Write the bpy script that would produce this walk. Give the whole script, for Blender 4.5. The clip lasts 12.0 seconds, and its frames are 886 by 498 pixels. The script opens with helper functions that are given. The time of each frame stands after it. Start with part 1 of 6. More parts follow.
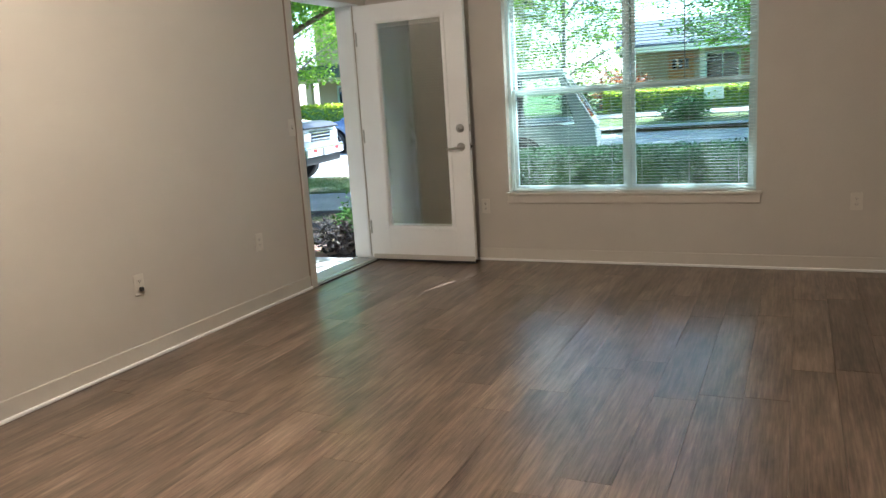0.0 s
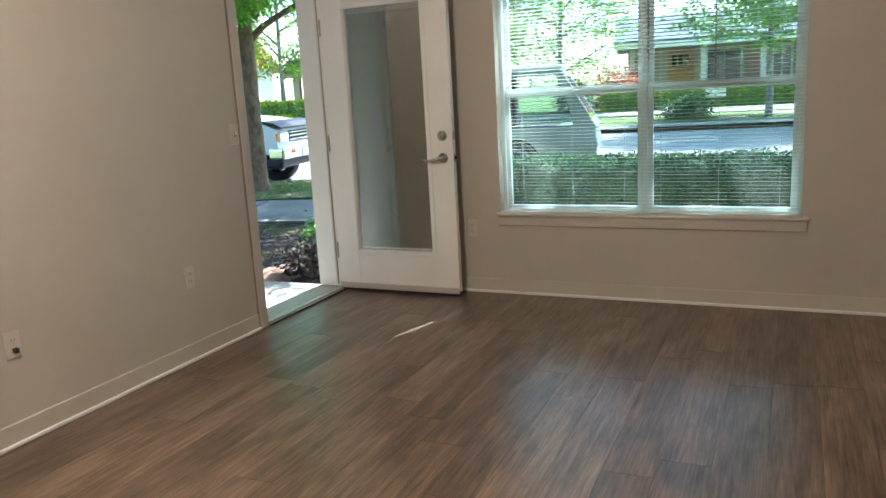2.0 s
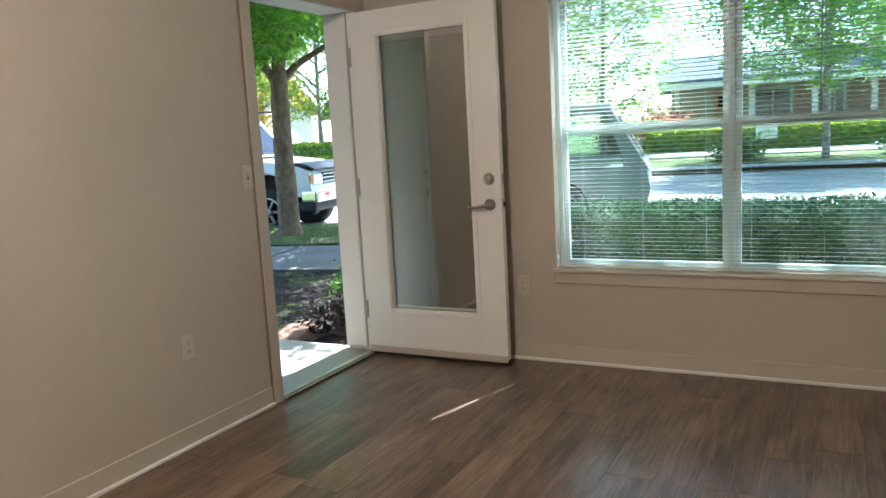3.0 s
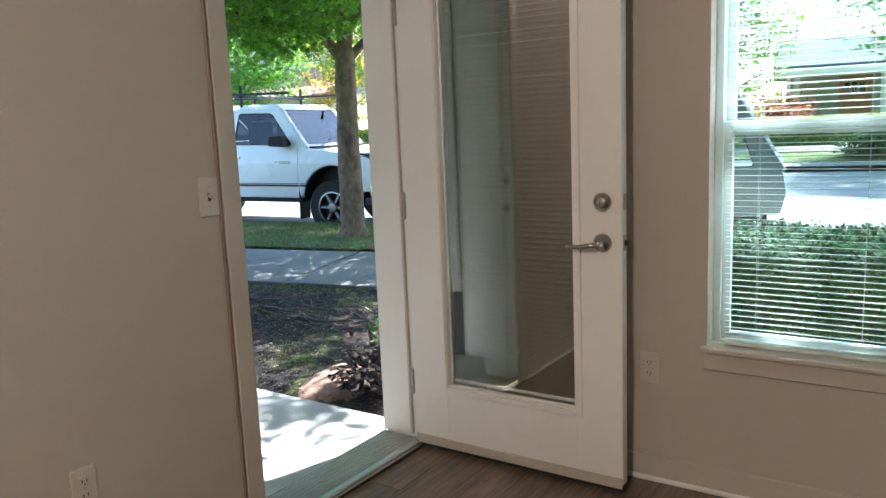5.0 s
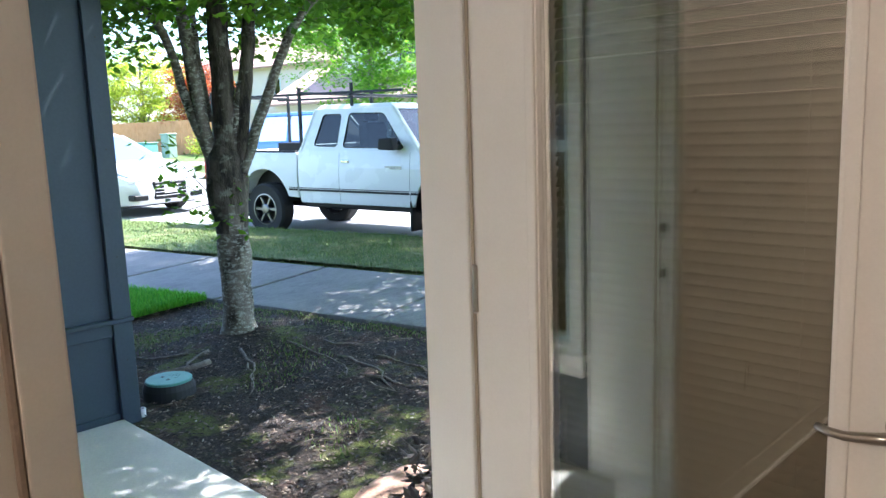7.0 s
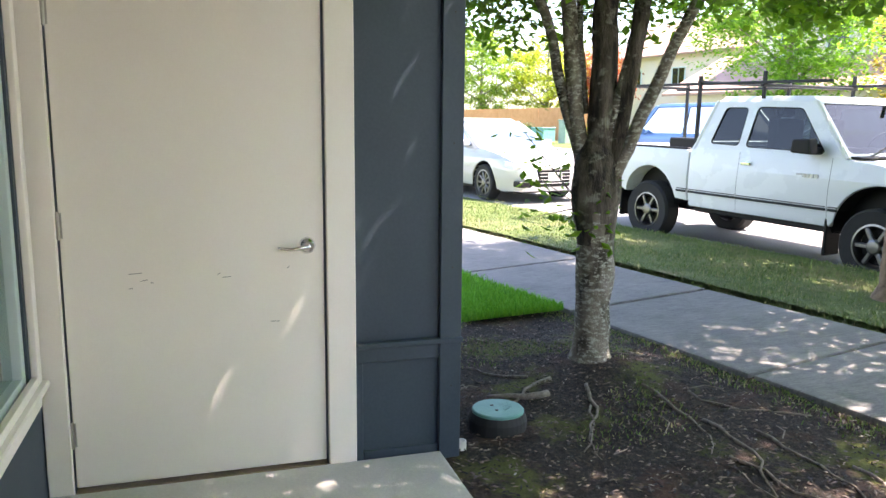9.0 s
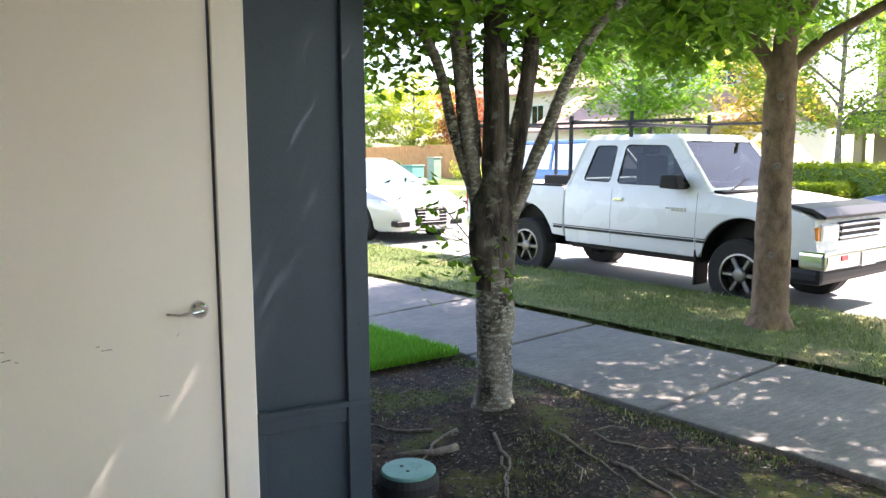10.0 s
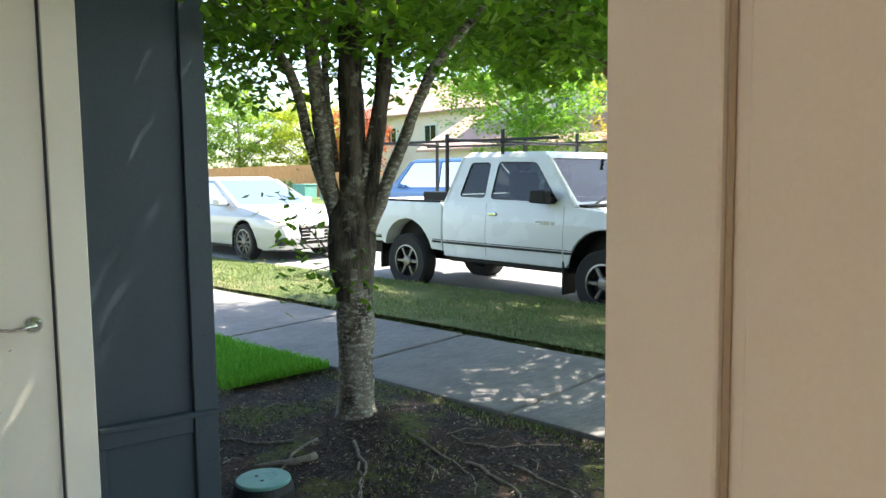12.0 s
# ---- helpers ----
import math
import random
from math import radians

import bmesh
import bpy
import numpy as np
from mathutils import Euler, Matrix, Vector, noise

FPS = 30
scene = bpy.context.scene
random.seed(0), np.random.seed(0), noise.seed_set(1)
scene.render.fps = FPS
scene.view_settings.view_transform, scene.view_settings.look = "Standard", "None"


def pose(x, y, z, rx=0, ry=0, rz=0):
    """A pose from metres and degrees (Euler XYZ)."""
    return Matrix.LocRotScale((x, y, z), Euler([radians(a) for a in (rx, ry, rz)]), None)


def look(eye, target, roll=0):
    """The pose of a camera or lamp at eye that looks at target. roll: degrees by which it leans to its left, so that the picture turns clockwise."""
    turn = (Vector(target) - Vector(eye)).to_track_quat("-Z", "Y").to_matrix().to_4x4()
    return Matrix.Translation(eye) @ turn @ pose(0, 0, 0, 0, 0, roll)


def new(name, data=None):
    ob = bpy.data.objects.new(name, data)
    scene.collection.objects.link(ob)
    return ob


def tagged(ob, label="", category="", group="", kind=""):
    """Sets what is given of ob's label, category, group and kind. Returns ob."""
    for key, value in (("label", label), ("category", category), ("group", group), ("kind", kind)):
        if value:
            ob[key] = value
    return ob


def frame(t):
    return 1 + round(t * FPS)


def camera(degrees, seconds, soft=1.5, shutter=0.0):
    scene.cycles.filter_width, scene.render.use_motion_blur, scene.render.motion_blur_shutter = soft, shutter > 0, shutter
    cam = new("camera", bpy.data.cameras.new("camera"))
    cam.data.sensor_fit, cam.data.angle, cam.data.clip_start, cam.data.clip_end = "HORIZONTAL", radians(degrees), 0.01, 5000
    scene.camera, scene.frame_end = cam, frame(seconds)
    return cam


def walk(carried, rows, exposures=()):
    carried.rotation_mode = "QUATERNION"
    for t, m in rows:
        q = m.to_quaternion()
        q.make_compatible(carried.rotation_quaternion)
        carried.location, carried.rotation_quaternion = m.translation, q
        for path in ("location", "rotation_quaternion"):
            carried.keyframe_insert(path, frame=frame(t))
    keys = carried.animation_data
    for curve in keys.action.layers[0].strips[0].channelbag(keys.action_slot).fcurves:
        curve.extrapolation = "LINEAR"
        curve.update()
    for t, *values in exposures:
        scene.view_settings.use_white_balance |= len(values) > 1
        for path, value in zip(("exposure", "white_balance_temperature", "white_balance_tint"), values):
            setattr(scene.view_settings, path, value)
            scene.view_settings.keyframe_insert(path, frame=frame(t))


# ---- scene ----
cam = camera(60.3, 12.0)
PATH = [
    (0, (-0.291, 1.324, 1.3), (-1.131, 3.097, 0.913), -3.7),
    (0.5, (-0.272, 1.486, 1.301), (-1.074, 3.274, 0.897), -3.1),
    (1, (-0.372, 1.696, 1.306), (-1.19, 3.472, 0.886), -1.7),
    (1.5, (-0.523, 1.966, 1.33), (-1.351, 3.739, 0.92), -3.0),
    (2, (-0.611, 2.268, 1.336), (-1.435, 4.045, 0.935), -3.2),
    (2.5, (-0.781, 2.579, 1.312), (-1.647, 4.348, 0.97), -2.1),
    (2.7, (-0.848, 2.701, 1.309), (-1.734, 4.468, 1.009), -2.4),
    (4.5, (-1.474, 3.908, 1.307), (-2.502, 5.597, 1.003), -3.8),
    (5, (-1.641, 4.263, 1.346), (-2.748, 5.898, 1.03), -2.4),
    (5.5, (-1.874, 4.594, 1.356), (-2.971, 6.23, 1.01), -3.3),
    (6, (-2.019, 4.946, 1.373), (-3.188, 6.524, 0.997), -2.7),
    (6.5, (-2.218, 5.221, 1.369), (-3.495, 6.721, 1.021), -2.3),
    (7, (-2.394, 5.511, 1.385), (-3.774, 6.926, 1.078), -2.0),
    (7.5, (-2.534, 5.731, 1.407), (-4.137, 6.888, 1.1), -0.7),
    (9.3, (-3.217, 6.101, 1.44), (-5.108, 6.667, 1.117), 0.6),
    (9.5, (-3.266, 6.06, 1.448), (-5.13, 6.717, 1.146), 0.2),
    (10, (-3.348, 6.009, 1.476), (-5.119, 6.911, 1.248), -0.4),
    (10.5, (-3.304, 6.001, 1.494), (-4.969, 7.099, 1.336), -0.9),
    (11, (-3.277, 6.017, 1.496), (-4.835, 7.264, 1.361), -1.7),
    (11.5, (-3.219, 6.08, 1.487), (-4.762, 7.343, 1.345), -1.7),
    (12, (-3.097, 6.141, 1.448), (-4.736, 7.272, 1.267), -0.7),
]
EXPOSURES = [(0, 2.4, 5350, 5), (2.5, 2.3, 5500, 6), (4.5, 2.2, 5600, 9), (5.8, 2.15, 5500, 10), (6.5, 2.3, 5500, 11), (7.0, 2.4, 5700, 11), (7.5, 2.5, 6300, 12), (9.5, 2.45, 7100, 23), (10.5, 2.2, 7150, 23), (11.5, 2.05, 7200, 16), (12, 2.0, 7000, 11)]
walk(cam, [(t, look(eye, target, roll)) for t, eye, target, roll in PATH], EXPOSURES)

# ---- world and light ----
SUN = Vector((0.30, 1.0, 1.65)).normalized()
world = bpy.data.worlds.new("world")
scene.world = world
world.use_nodes = True
wn = world.node_tree.nodes
sky = wn.new("ShaderNodeTexSky")
sky.sky_type, sky.sun_disc = "NISHITA", False
sky.sun_elevation, sky.sun_rotation = math.asin(SUN.z), math.atan2(SUN.x, SUN.y)
world.node_tree.links.new(sky.outputs[0], wn["Background"].inputs[0])
wn["Background"].inputs[1].default_value = 0.15
sun = new("sun", bpy.data.lights.new("sun", "SUN"))
sun.data.energy, sun.data.angle, sun.data.color = 5.0, radians(0.53), (1.0, 0.95, 0.86)
sun.matrix_world = look(SUN * 40, (0, 0, 0))


def lamp(name, kind, m, energy, color, **kw):
    ob = new(name, bpy.data.lights.new(name, kind))
    ob.data.energy, ob.data.color, ob.matrix_world = energy, color, m
    for k, v in kw.items():
        if k == "size":
            ob.data.size = v
        elif k == "size_y":
            ob.data.shape, ob.data.size_y = "RECTANGLE", v
        elif k == "radius":
            ob.data.shadow_soft_size = v
    return ob


# unseen warm fill lamp under the ceiling, its place assumed from the wall's glow
lamp("warm_fill_bulb", "POINT", pose(-1.9, 2.9, 2.53), 33, (1.0, 0.77, 0.55), radius=0.08)

# ---- materials ----


def mat(name, color, rough=0.6, metal=0.0, spec=0.5):
    m = bpy.data.materials.new(name)
    m.use_nodes = True
    b = m.node_tree.nodes["Principled BSDF"]
    b.inputs["Base Color"].default_value = (*color, 1)
    b.inputs["Roughness"].default_value = rough
    b.inputs["Metallic"].default_value = metal
    b.inputs["Specular IOR Level"].default_value = spec
    return m


class Net:
    """Short names for a material's nodes."""

    def __init__(self, m):
        self.t = m.node_tree
        self.b = self.t.nodes["Principled BSDF"]

    def node(self, kind, **inputs):
        n = self.t.nodes.new("ShaderNode" + kind)
        for k, v in inputs.items():
            n.inputs[k.replace("_", " ")].default_value = v
        return n

    def link(self, a, b):
        self.t.links.new(a, b)

    def coord(self, scale=(1, 1, 1), turn=0.0, space="Object"):
        c = self.node("TexCoord")
        mp = self.node("Mapping")
        mp.inputs["Scale"].default_value = scale
        mp.inputs["Rotation"].default_value = (0, 0, turn)
        self.link(c.outputs[space], mp.inputs[0])
        return mp.outputs[0]

    def world(self, scale=(1, 1, 1), turn=0.0):
        g = self.node("NewGeometry")
        mp = self.node("Mapping")
        mp.inputs["Scale"].default_value = scale
        mp.inputs["Rotation"].default_value = (0, 0, turn)
        self.link(g.outputs["Position"], mp.inputs[0])
        return mp.outputs[0]

    def noise(self, vec, scale, detail=4.0, rough=0.55):
        n = self.node("TexNoise", Scale=scale, Detail=detail, Roughness=rough)
        self.link(vec, n.inputs["Vector"])
        return n.outputs["Fac"]

    def ramp(self, fac, stops):
        r = self.node("ValToRGB")
        e = r.color_ramp.elements
        while len(e) < len(stops):
            e.new(0.5)
        for el, (p, c) in zip(e, stops):
            el.position, el.color = p, (*c, 1) if len(c) == 3 else c
        self.link(fac, r.inputs[0])
        return r.outputs[0]

    def mix(self, fac, a, b, blend="MIX"):
        n = self.t.nodes.new("ShaderNodeMix")
        n.data_type, n.blend_type = "RGBA", blend
        for sock, v in ((n.inputs[0], fac), (n.inputs[6], a), (n.inputs[7], b)):
            if hasattr(v, "is_output"):
                self.link(v, sock)
            elif isinstance(v, tuple):
                sock.default_value = (*v, 1)
            else:
                sock.default_value = v
        return n.outputs[2]

    def bump(self, fac, strength=0.2, distance=0.01):
        n = self.node("Bump", Strength=strength, Distance=distance)
        self.link(fac, n.inputs["Height"])
        self.link(n.outputs[0], self.b.inputs["Normal"])

    def color(self, c):
        self.link(c, self.b.inputs["Base Color"])

    def rough(self, fac, lo, hi):
        n = self.node("MapRange")
        n.inputs["To Min"].default_value, n.inputs["To Max"].default_value = lo, hi
        self.link(fac, n.inputs[0])
        self.link(n.outputs[0], self.b.inputs["Roughness"])


def mottled(name, a, b, scale=6.0, rough=(0.5, 0.7), bump=0.1, fine=120.0, metal=0.0, distance=0.004, use_world=True):
    """Two tones blended by a broad noise with a fine grain over it."""
    m = mat(name, a, rough[0], metal)
    n = Net(m)
    vec = n.world() if use_world else n.coord()
    broad = n.noise(vec, scale, 5)
    grain = n.noise(vec, fine, 3)
    both = n.mix(0.4, broad, grain)
    n.color(n.ramp(both, [(0.36, a), (0.64, b)]))
    n.rough(broad, *rough)
    n.bump(grain, bump, distance)
    return m


M = {}
M["wall"] = mottled("wall_paint", (0.46, 0.42, 0.365), (0.50, 0.46, 0.40), 1.2, (0.5, 0.65), 0.08, 220)
M["ceiling"] = mottled("ceiling_paint", (0.78, 0.76, 0.72), (0.82, 0.80, 0.76), 2, (0.7, 0.9), 0.2, 160)
M["trim"] = mottled("trim_paint", (0.50, 0.46, 0.405), (0.54, 0.50, 0.44), 4, (0.35, 0.5), 0.03, 200)
M["white"] = mottled("white_paint", (0.78, 0.76, 0.74), (0.83, 0.81, 0.79), 3, (0.35, 0.5), 0.03, 200)
# white vinyl darkened to teal: its backlit shade is in the colour
M["vinyl"] = mat("backlit_teal_vinyl", (0.52, 0.63, 0.63), 0.35)
M["concrete"] = mottled("concrete", (0.46, 0.45, 0.43), (0.58, 0.56, 0.53), 2.2, (0.8, 0.95), 0.35, 90)
M["navy"] = mottled("slate_blue_paint", (0.027, 0.046, 0.066), (0.040, 0.062, 0.084), 2.5, (0.45, 0.65), 0.12, 70)
M["door_white"] = mottled("closet_paint", (0.85, 0.79, 0.72), (0.89, 0.835, 0.77), 2.0, (0.45, 0.6), 0.04, 160)
M["steel"] = mottled("brushed_nickel", (0.42, 0.40, 0.37), (0.52, 0.50, 0.46), 8, (0.25, 0.38), 0.02, 300, 1.0)
M["black"] = mat("black_rubber", (0.02, 0.02, 0.021), 0.7)

glass = bpy.data.materials.new("clear_glass")
glass.use_nodes = True
gb = glass.node_tree.nodes["Principled BSDF"]
gb.inputs["Transmission Weight"].default_value = 1.0
gb.inputs["Roughness"].default_value = 0.0
gb.inputs["IOR"].default_value = 1.5
gb.inputs["Base Color"].default_value = (0.80, 0.93, 0.90, 1)
M["glass"] = glass
lowe = glass.copy()
lowe.name = "coated_door_glass"
lowe.node_tree.nodes["Principled BSDF"].inputs["IOR"].default_value = 2.0
lowe.node_tree.nodes["Principled BSDF"].inputs["Base Color"].default_value = (0.95, 0.95, 0.93, 1)
M["door_glass"] = lowe

# ---- mesh helpers ----


def add_box(bm, x0, x1, y0, y1, z0, z1, bevel=0.0, segments=1):
    """An upright box between two corners, its edges rounded by bevel, added to bm."""
    tmp = bmesh.new()
    bmesh.ops.create_cube(tmp, size=1.0)
    for v in tmp.verts:
        v.co = Vector(((x0 + x1) / 2 + v.co.x * (x1 - x0), (y0 + y1) / 2 + v.co.y * (y1 - y0), (z0 + z1) / 2 + v.co.z * (z1 - z0)))
    if bevel:
        bmesh.ops.bevel(tmp, geom=tmp.edges[:], offset=bevel, segments=segments, affect="EDGES", profile=0.6)
    join(bm, tmp)
    return bm


def join(bm, tmp, m=None):
    if m is not None:
        tmp.transform(m)
    me = bpy.data.meshes.new("join")
    tmp.to_mesh(me)
    tmp.free()
    bm.from_mesh(me)
    bpy.data.meshes.remove(me)


def box(*a, **k):
    return add_box(bmesh.new(), *a, **k)


def tube(bm, points, radii, sides=8, caps=True):
    """A tapered tube through points."""
    rings = []
    side = None
    for i, p in enumerate(points):
        p = Vector(p)
        a, b = Vector(points[max(i - 1, 0)]), Vector(points[min(i + 1, len(points) - 1)])
        d = (b - a).normalized()
        if side is None:
            side = d.orthogonal().normalized()
        else:
            side = (side - d * side.dot(d)).normalized()
        up = d.cross(side)
        rings.append([bm.verts.new(p + radii[i] * (math.cos(t) * side + math.sin(t) * up)) for t in [2 * math.pi * k / sides for k in range(sides)]])
    for r, s in zip(rings, rings[1:]):
        for k in range(sides):
            bm.faces.new((r[k], r[(k + 1) % sides], s[(k + 1) % sides], s[k]))
    if caps:
        bm.faces.new(rings[0][::-1])
        bm.faces.new(rings[-1])
    return bm


def lathe(bm, profile, m=None, sides=24, caps=True):
    """A turned body: profile of (radius, height) about z."""
    tmp = bmesh.new()
    rings = []
    for r, z in profile:
        rings.append([tmp.verts.new((max(r, 1e-4) * math.cos(2 * math.pi * k / sides), max(r, 1e-4) * math.sin(2 * math.pi * k / sides), z)) for k in range(sides)])
    for r, s in zip(rings, rings[1:]):
        for k in range(sides):
            tmp.faces.new((r[k], r[(k + 1) % sides], s[(k + 1) % sides], s[k]))
    if caps:
        tmp.faces.new(rings[0][::-1])
        tmp.faces.new(rings[-1])
    join(bm, tmp, m)
    return bm


def prism(bm, outline, y0, y1, bevel=0.0):
    """An outline of (x, z) pushed from y0 to y1."""
    tmp = bmesh.new()
    a = [tmp.verts.new((x, y0, z)) for x, z in outline]
    b = [tmp.verts.new((x, y1, z)) for x, z in outline]
    n = len(a)
    tmp.faces.new(a)
    tmp.faces.new(b[::-1])
    for k in range(n):
        tmp.faces.new((a[k], b[k], b[(k + 1) % n], a[(k + 1) % n]))
    bmesh.ops.recalc_face_normals(tmp, faces=tmp.faces[:])
    if bevel:
        bmesh.ops.bevel(tmp, geom=tmp.edges[:], offset=bevel, segments=2, affect="EDGES", profile=0.6)
    join(bm, tmp)
    return bm


def mesh_of(name, bm, material, smooth=False):
    bmesh.ops.recalc_face_normals(bm, faces=bm.faces[:])
    me = bpy.data.meshes.new(name)
    bm.to_mesh(me)
    bm.free()
    me.materials.append(material)
    if smooth:
        for p in me.polygons:
            p.use_smooth = True
    return me


def part(name, bm, material, parent=None, label="", smooth=False):
    ob = new(name, mesh_of(name, bm, material, smooth))
    ob.parent = parent
    return tagged(ob, label)


def setting(name, bm, material, label="", category=""):
    return tagged(part(name, bm, material), label, category, kind="structure")


def thing(name, label, category, group="", m=None):
    ob = new(name)
    ob.empty_display_size = 0.1
    if m is not None:
        ob.matrix_basis = m
    return tagged(ob, label, category, group)
M["aluminium"] = mottled("mill_aluminium", (0.58, 0.60, 0.60), (0.70, 0.71, 0.70), 9, (0.28, 0.42), 0.05, 220, 1.0)
# pale teal: the window light's tint is in the slat colour
M["slat"] = mottled("vinyl_slat", (0.60, 0.66, 0.64), (0.65, 0.71, 0.69), 5, (0.4, 0.5), 0.02, 150)
# beige slats made near-black: the shade behind the glass is in the colour
M["slat_shaded"] = mottled("shaded_tan_slat", (0.036, 0.035, 0.016), (0.050, 0.048, 0.024), 5, (0.45, 0.55), 0.02, 150)
M["wall_trim"] = mottled("wall_trim_paint", (0.49, 0.447, 0.39), (0.53, 0.487, 0.425), 3, (0.35, 0.45), 0.03, 200)
M["foam"] = mat("beige_weatherstrip", (0.42, 0.36, 0.29), 0.8)
M["shade_line"] = mottled("brown_shade_line", (0.20, 0.15, 0.115), (0.26, 0.20, 0.155), 8, (0.5, 0.6), 0.05, 120)
M["plate"] = mat("almond_plastic", (0.56, 0.515, 0.445), 0.28)
M["dark"] = mat("dark_slot", (0.025, 0.022, 0.02), 0.6)
M["wood_sill"] = mottled("weathered_wood", (0.18, 0.13, 0.09), (0.30, 0.22, 0.15), 12, (0.7, 0.9), 0.3, 90)

# ---- the room ----
XL, YW = -3.5, 6.93            # inner faces of the door wall and the window wall
XR, YB, H = 2.2, -1.6, 2.70    # the unseen walls and the ceiling
D0, D1, DT = 5.884, 6.80, 2.065  # the doorway along y, and its top
W0, W1, WB, WT = -2.34, -0.55, 0.545, 2.06  # the window's opening
XO, YO = -3.67, 7.09           # outer faces
J = 0.02                       # lining boards

bm = box(XO, XL, YB, D0 - J, -0.2, H)
add_box(bm, XO, XL, D1 + J, YO, -0.2, H)
add_box(bm, XO, XL, D0 - J, D1 + J, DT + J, H)
setting("wall_west", bm, M["wall"], "beige painted wall with the entrance doorway", "wall")
bm = box(XL, W0, YW, YO, -0.2, H)
add_box(bm, W1, XR + 0.15, YW, YO, -0.2, H)
add_box(bm, W0, W1, YW, YO, -0.2, WB - 0.02)
add_box(bm, W0, W1, YW, YO, WT, H)
setting("wall_north", bm, M["wall"], "beige painted wall with a wide window", "wall")
setting("wall_east", box(XR, XR + 0.15, YB, YW, -0.2, H), M["wall"], "beige painted wall", "wall")
setting("wall_south", box(XO, XR + 0.15, YB - 0.15, YB, -0.2, H), M["wall"], "beige painted wall", "wall")
setting("ceiling", box(XO, XR + 0.15, YB - 0.15, YO, H, H + 0.15), M["ceiling"], "white painted ceiling", "ceiling")

# baseboards in the wall's paint with a pale shoe strip
setting("baseboard_west", box(XL, XL + 0.013, YB, D0 - 0.086, 0.0, 0.098, bevel=0.003), M["wall_trim"], "baseboard painted like the wall", "baseboard")
setting("baseboard_north", box(XL + 0.013, XR, YW - 0.013, YW, 0.0, 0.098, bevel=0.003), M["wall_trim"], "baseboard painted like the wall", "baseboard")
setting("trim_shoe_west", box(XL + 0.013, XL + 0.026, YB, D0 - 0.080, 0.0, 0.019, bevel=0.004), M["white"], "pale shoe strip along the baseboard", "trim")
setting("trim_shoe_north", box(XL + 0.027, XR, YW - 0.026, YW - 0.013, 0.0, 0.019, bevel=0.004), M["white"], "pale shoe strip along the baseboard", "trim")

# the doorway: linings, stops, casing, outer trim, threshold
door_frame = tagged(new("door_frame"), "white painted entrance door frame with a ridged metal sill", "door frame", kind="structure")
XE = -3.70
part("jamb", box(XE, XL, D0 - J, D0, 0, DT, bevel=0.002), M["white"], door_frame)
part("jamb", box(XE, XL, D1, D1 + J, 0, DT, bevel=0.002), M["white"], door_frame)
part("head", box(XE, XL, D0 - J, D1 + J, DT + 0.001, DT + J), M["white"], door_frame)
part("stop", box(XE + 0.02, XL - 0.055, D0, D0 + 0.012, 0.03, DT, bevel=0.003), M["white"], door_frame)
part("stop", box(XE - 0.005, XL - 0.055, D1 - 0.016, D1, 0.03, DT, bevel=0.003), M["white"], door_frame)
part("weatherstrip", box(XL - 0.055, XL - 0.047, D0, D0 + 0.009, 0.03, DT, bevel=0.003), M["foam"], door_frame, "beige foam weatherstrip")
part("weatherstrip", box(XL - 0.055, XL - 0.047, D1 - 0.009, D1, 0.03, DT, bevel=0.003), M["foam"], door_frame, "beige foam weatherstrip")
part("casing", box(XL, XL + 0.014, D0 - 0.072, D0 - 0.004, 0, DT + 0.072, bevel=0.004, segments=2), M["trim"], door_frame)
part("casing", box(XL, XL + 0.014, D1 + 0.004, D1 + 0.072, 0, DT + 0.072, bevel=0.004, segments=2), M["trim"], door_frame)
# thin strip that gives the casing's shading line as brown colour
part("casing_edge", box(XL, XL + 0.010, D0 - 0.085, D0 - 0.0725, 0, DT + 0.072, bevel=0.003), M["shade_line"], door_frame, "brown strip drawn as the shading line beside the casing")
part("head_casing", box(XL, XL + 0.014, D0 - 0.004, D1 + 0.004, DT + 0.004, DT + 0.072, bevel=0.004, segments=2), M["trim"], door_frame)
part("brickmould", box(XE - 0.012, XO, D0 - 0.075, D0 - J - 0.002, -0.05, DT + 0.07, bevel=0.006, segments=2), M["white"], door_frame)
part("brickmould", box(XE - 0.012, XO, D1 + J + 0.002, D1 + 0.075, -0.05, DT + 0.07, bevel=0.006, segments=2), M["white"], door_frame)
part("brickmould", box(XE - 0.012, XO, D0 - J, D1 + J, DT + J + 0.002, DT + 0.07, bevel=0.006, segments=2), M["white"], door_frame)
# strike plates in the free jamb
for z, h in ((1.066, 0.035), (0.924, 0.03)):
    bm = box(-3.545, -3.515, D0 + 0.0002, D0 + 0.002, z - h, z + h, bevel=0.0006)
    strike = part("strike_plate", bm, M["aluminium"], door_frame, "brushed nickel strike plate")
    part("strike_hole", box(-3.54, -3.522, D0 + 0.002, D0 + 0.003, z - 0.014, z + 0.014), M["dark"], strike)
bm = box(XE - 0.015, XL + 0.022, D0, D1, 0.0, 0.012, bevel=0.003)
for k in range(11):
    x = XE - 0.010 + k * 0.0165
    add_box(bm, x, x + 0.008, D0 + 0.001, D1 - 0.001, 0.010, 0.017, bevel=0.002)
add_box(bm, XL - 0.02, XL + 0.012, D0 + 0.001, D1 - 0.001, 0.010, 0.024, bevel=0.005)
part("threshold", bm, M["aluminium"], door_frame, "ridged aluminium threshold")
part("threshold_seal", box(XL + 0.022, XL + 0.03, D0, D1, 0.0, 0.010, bevel=0.002), M["dark"], door_frame)

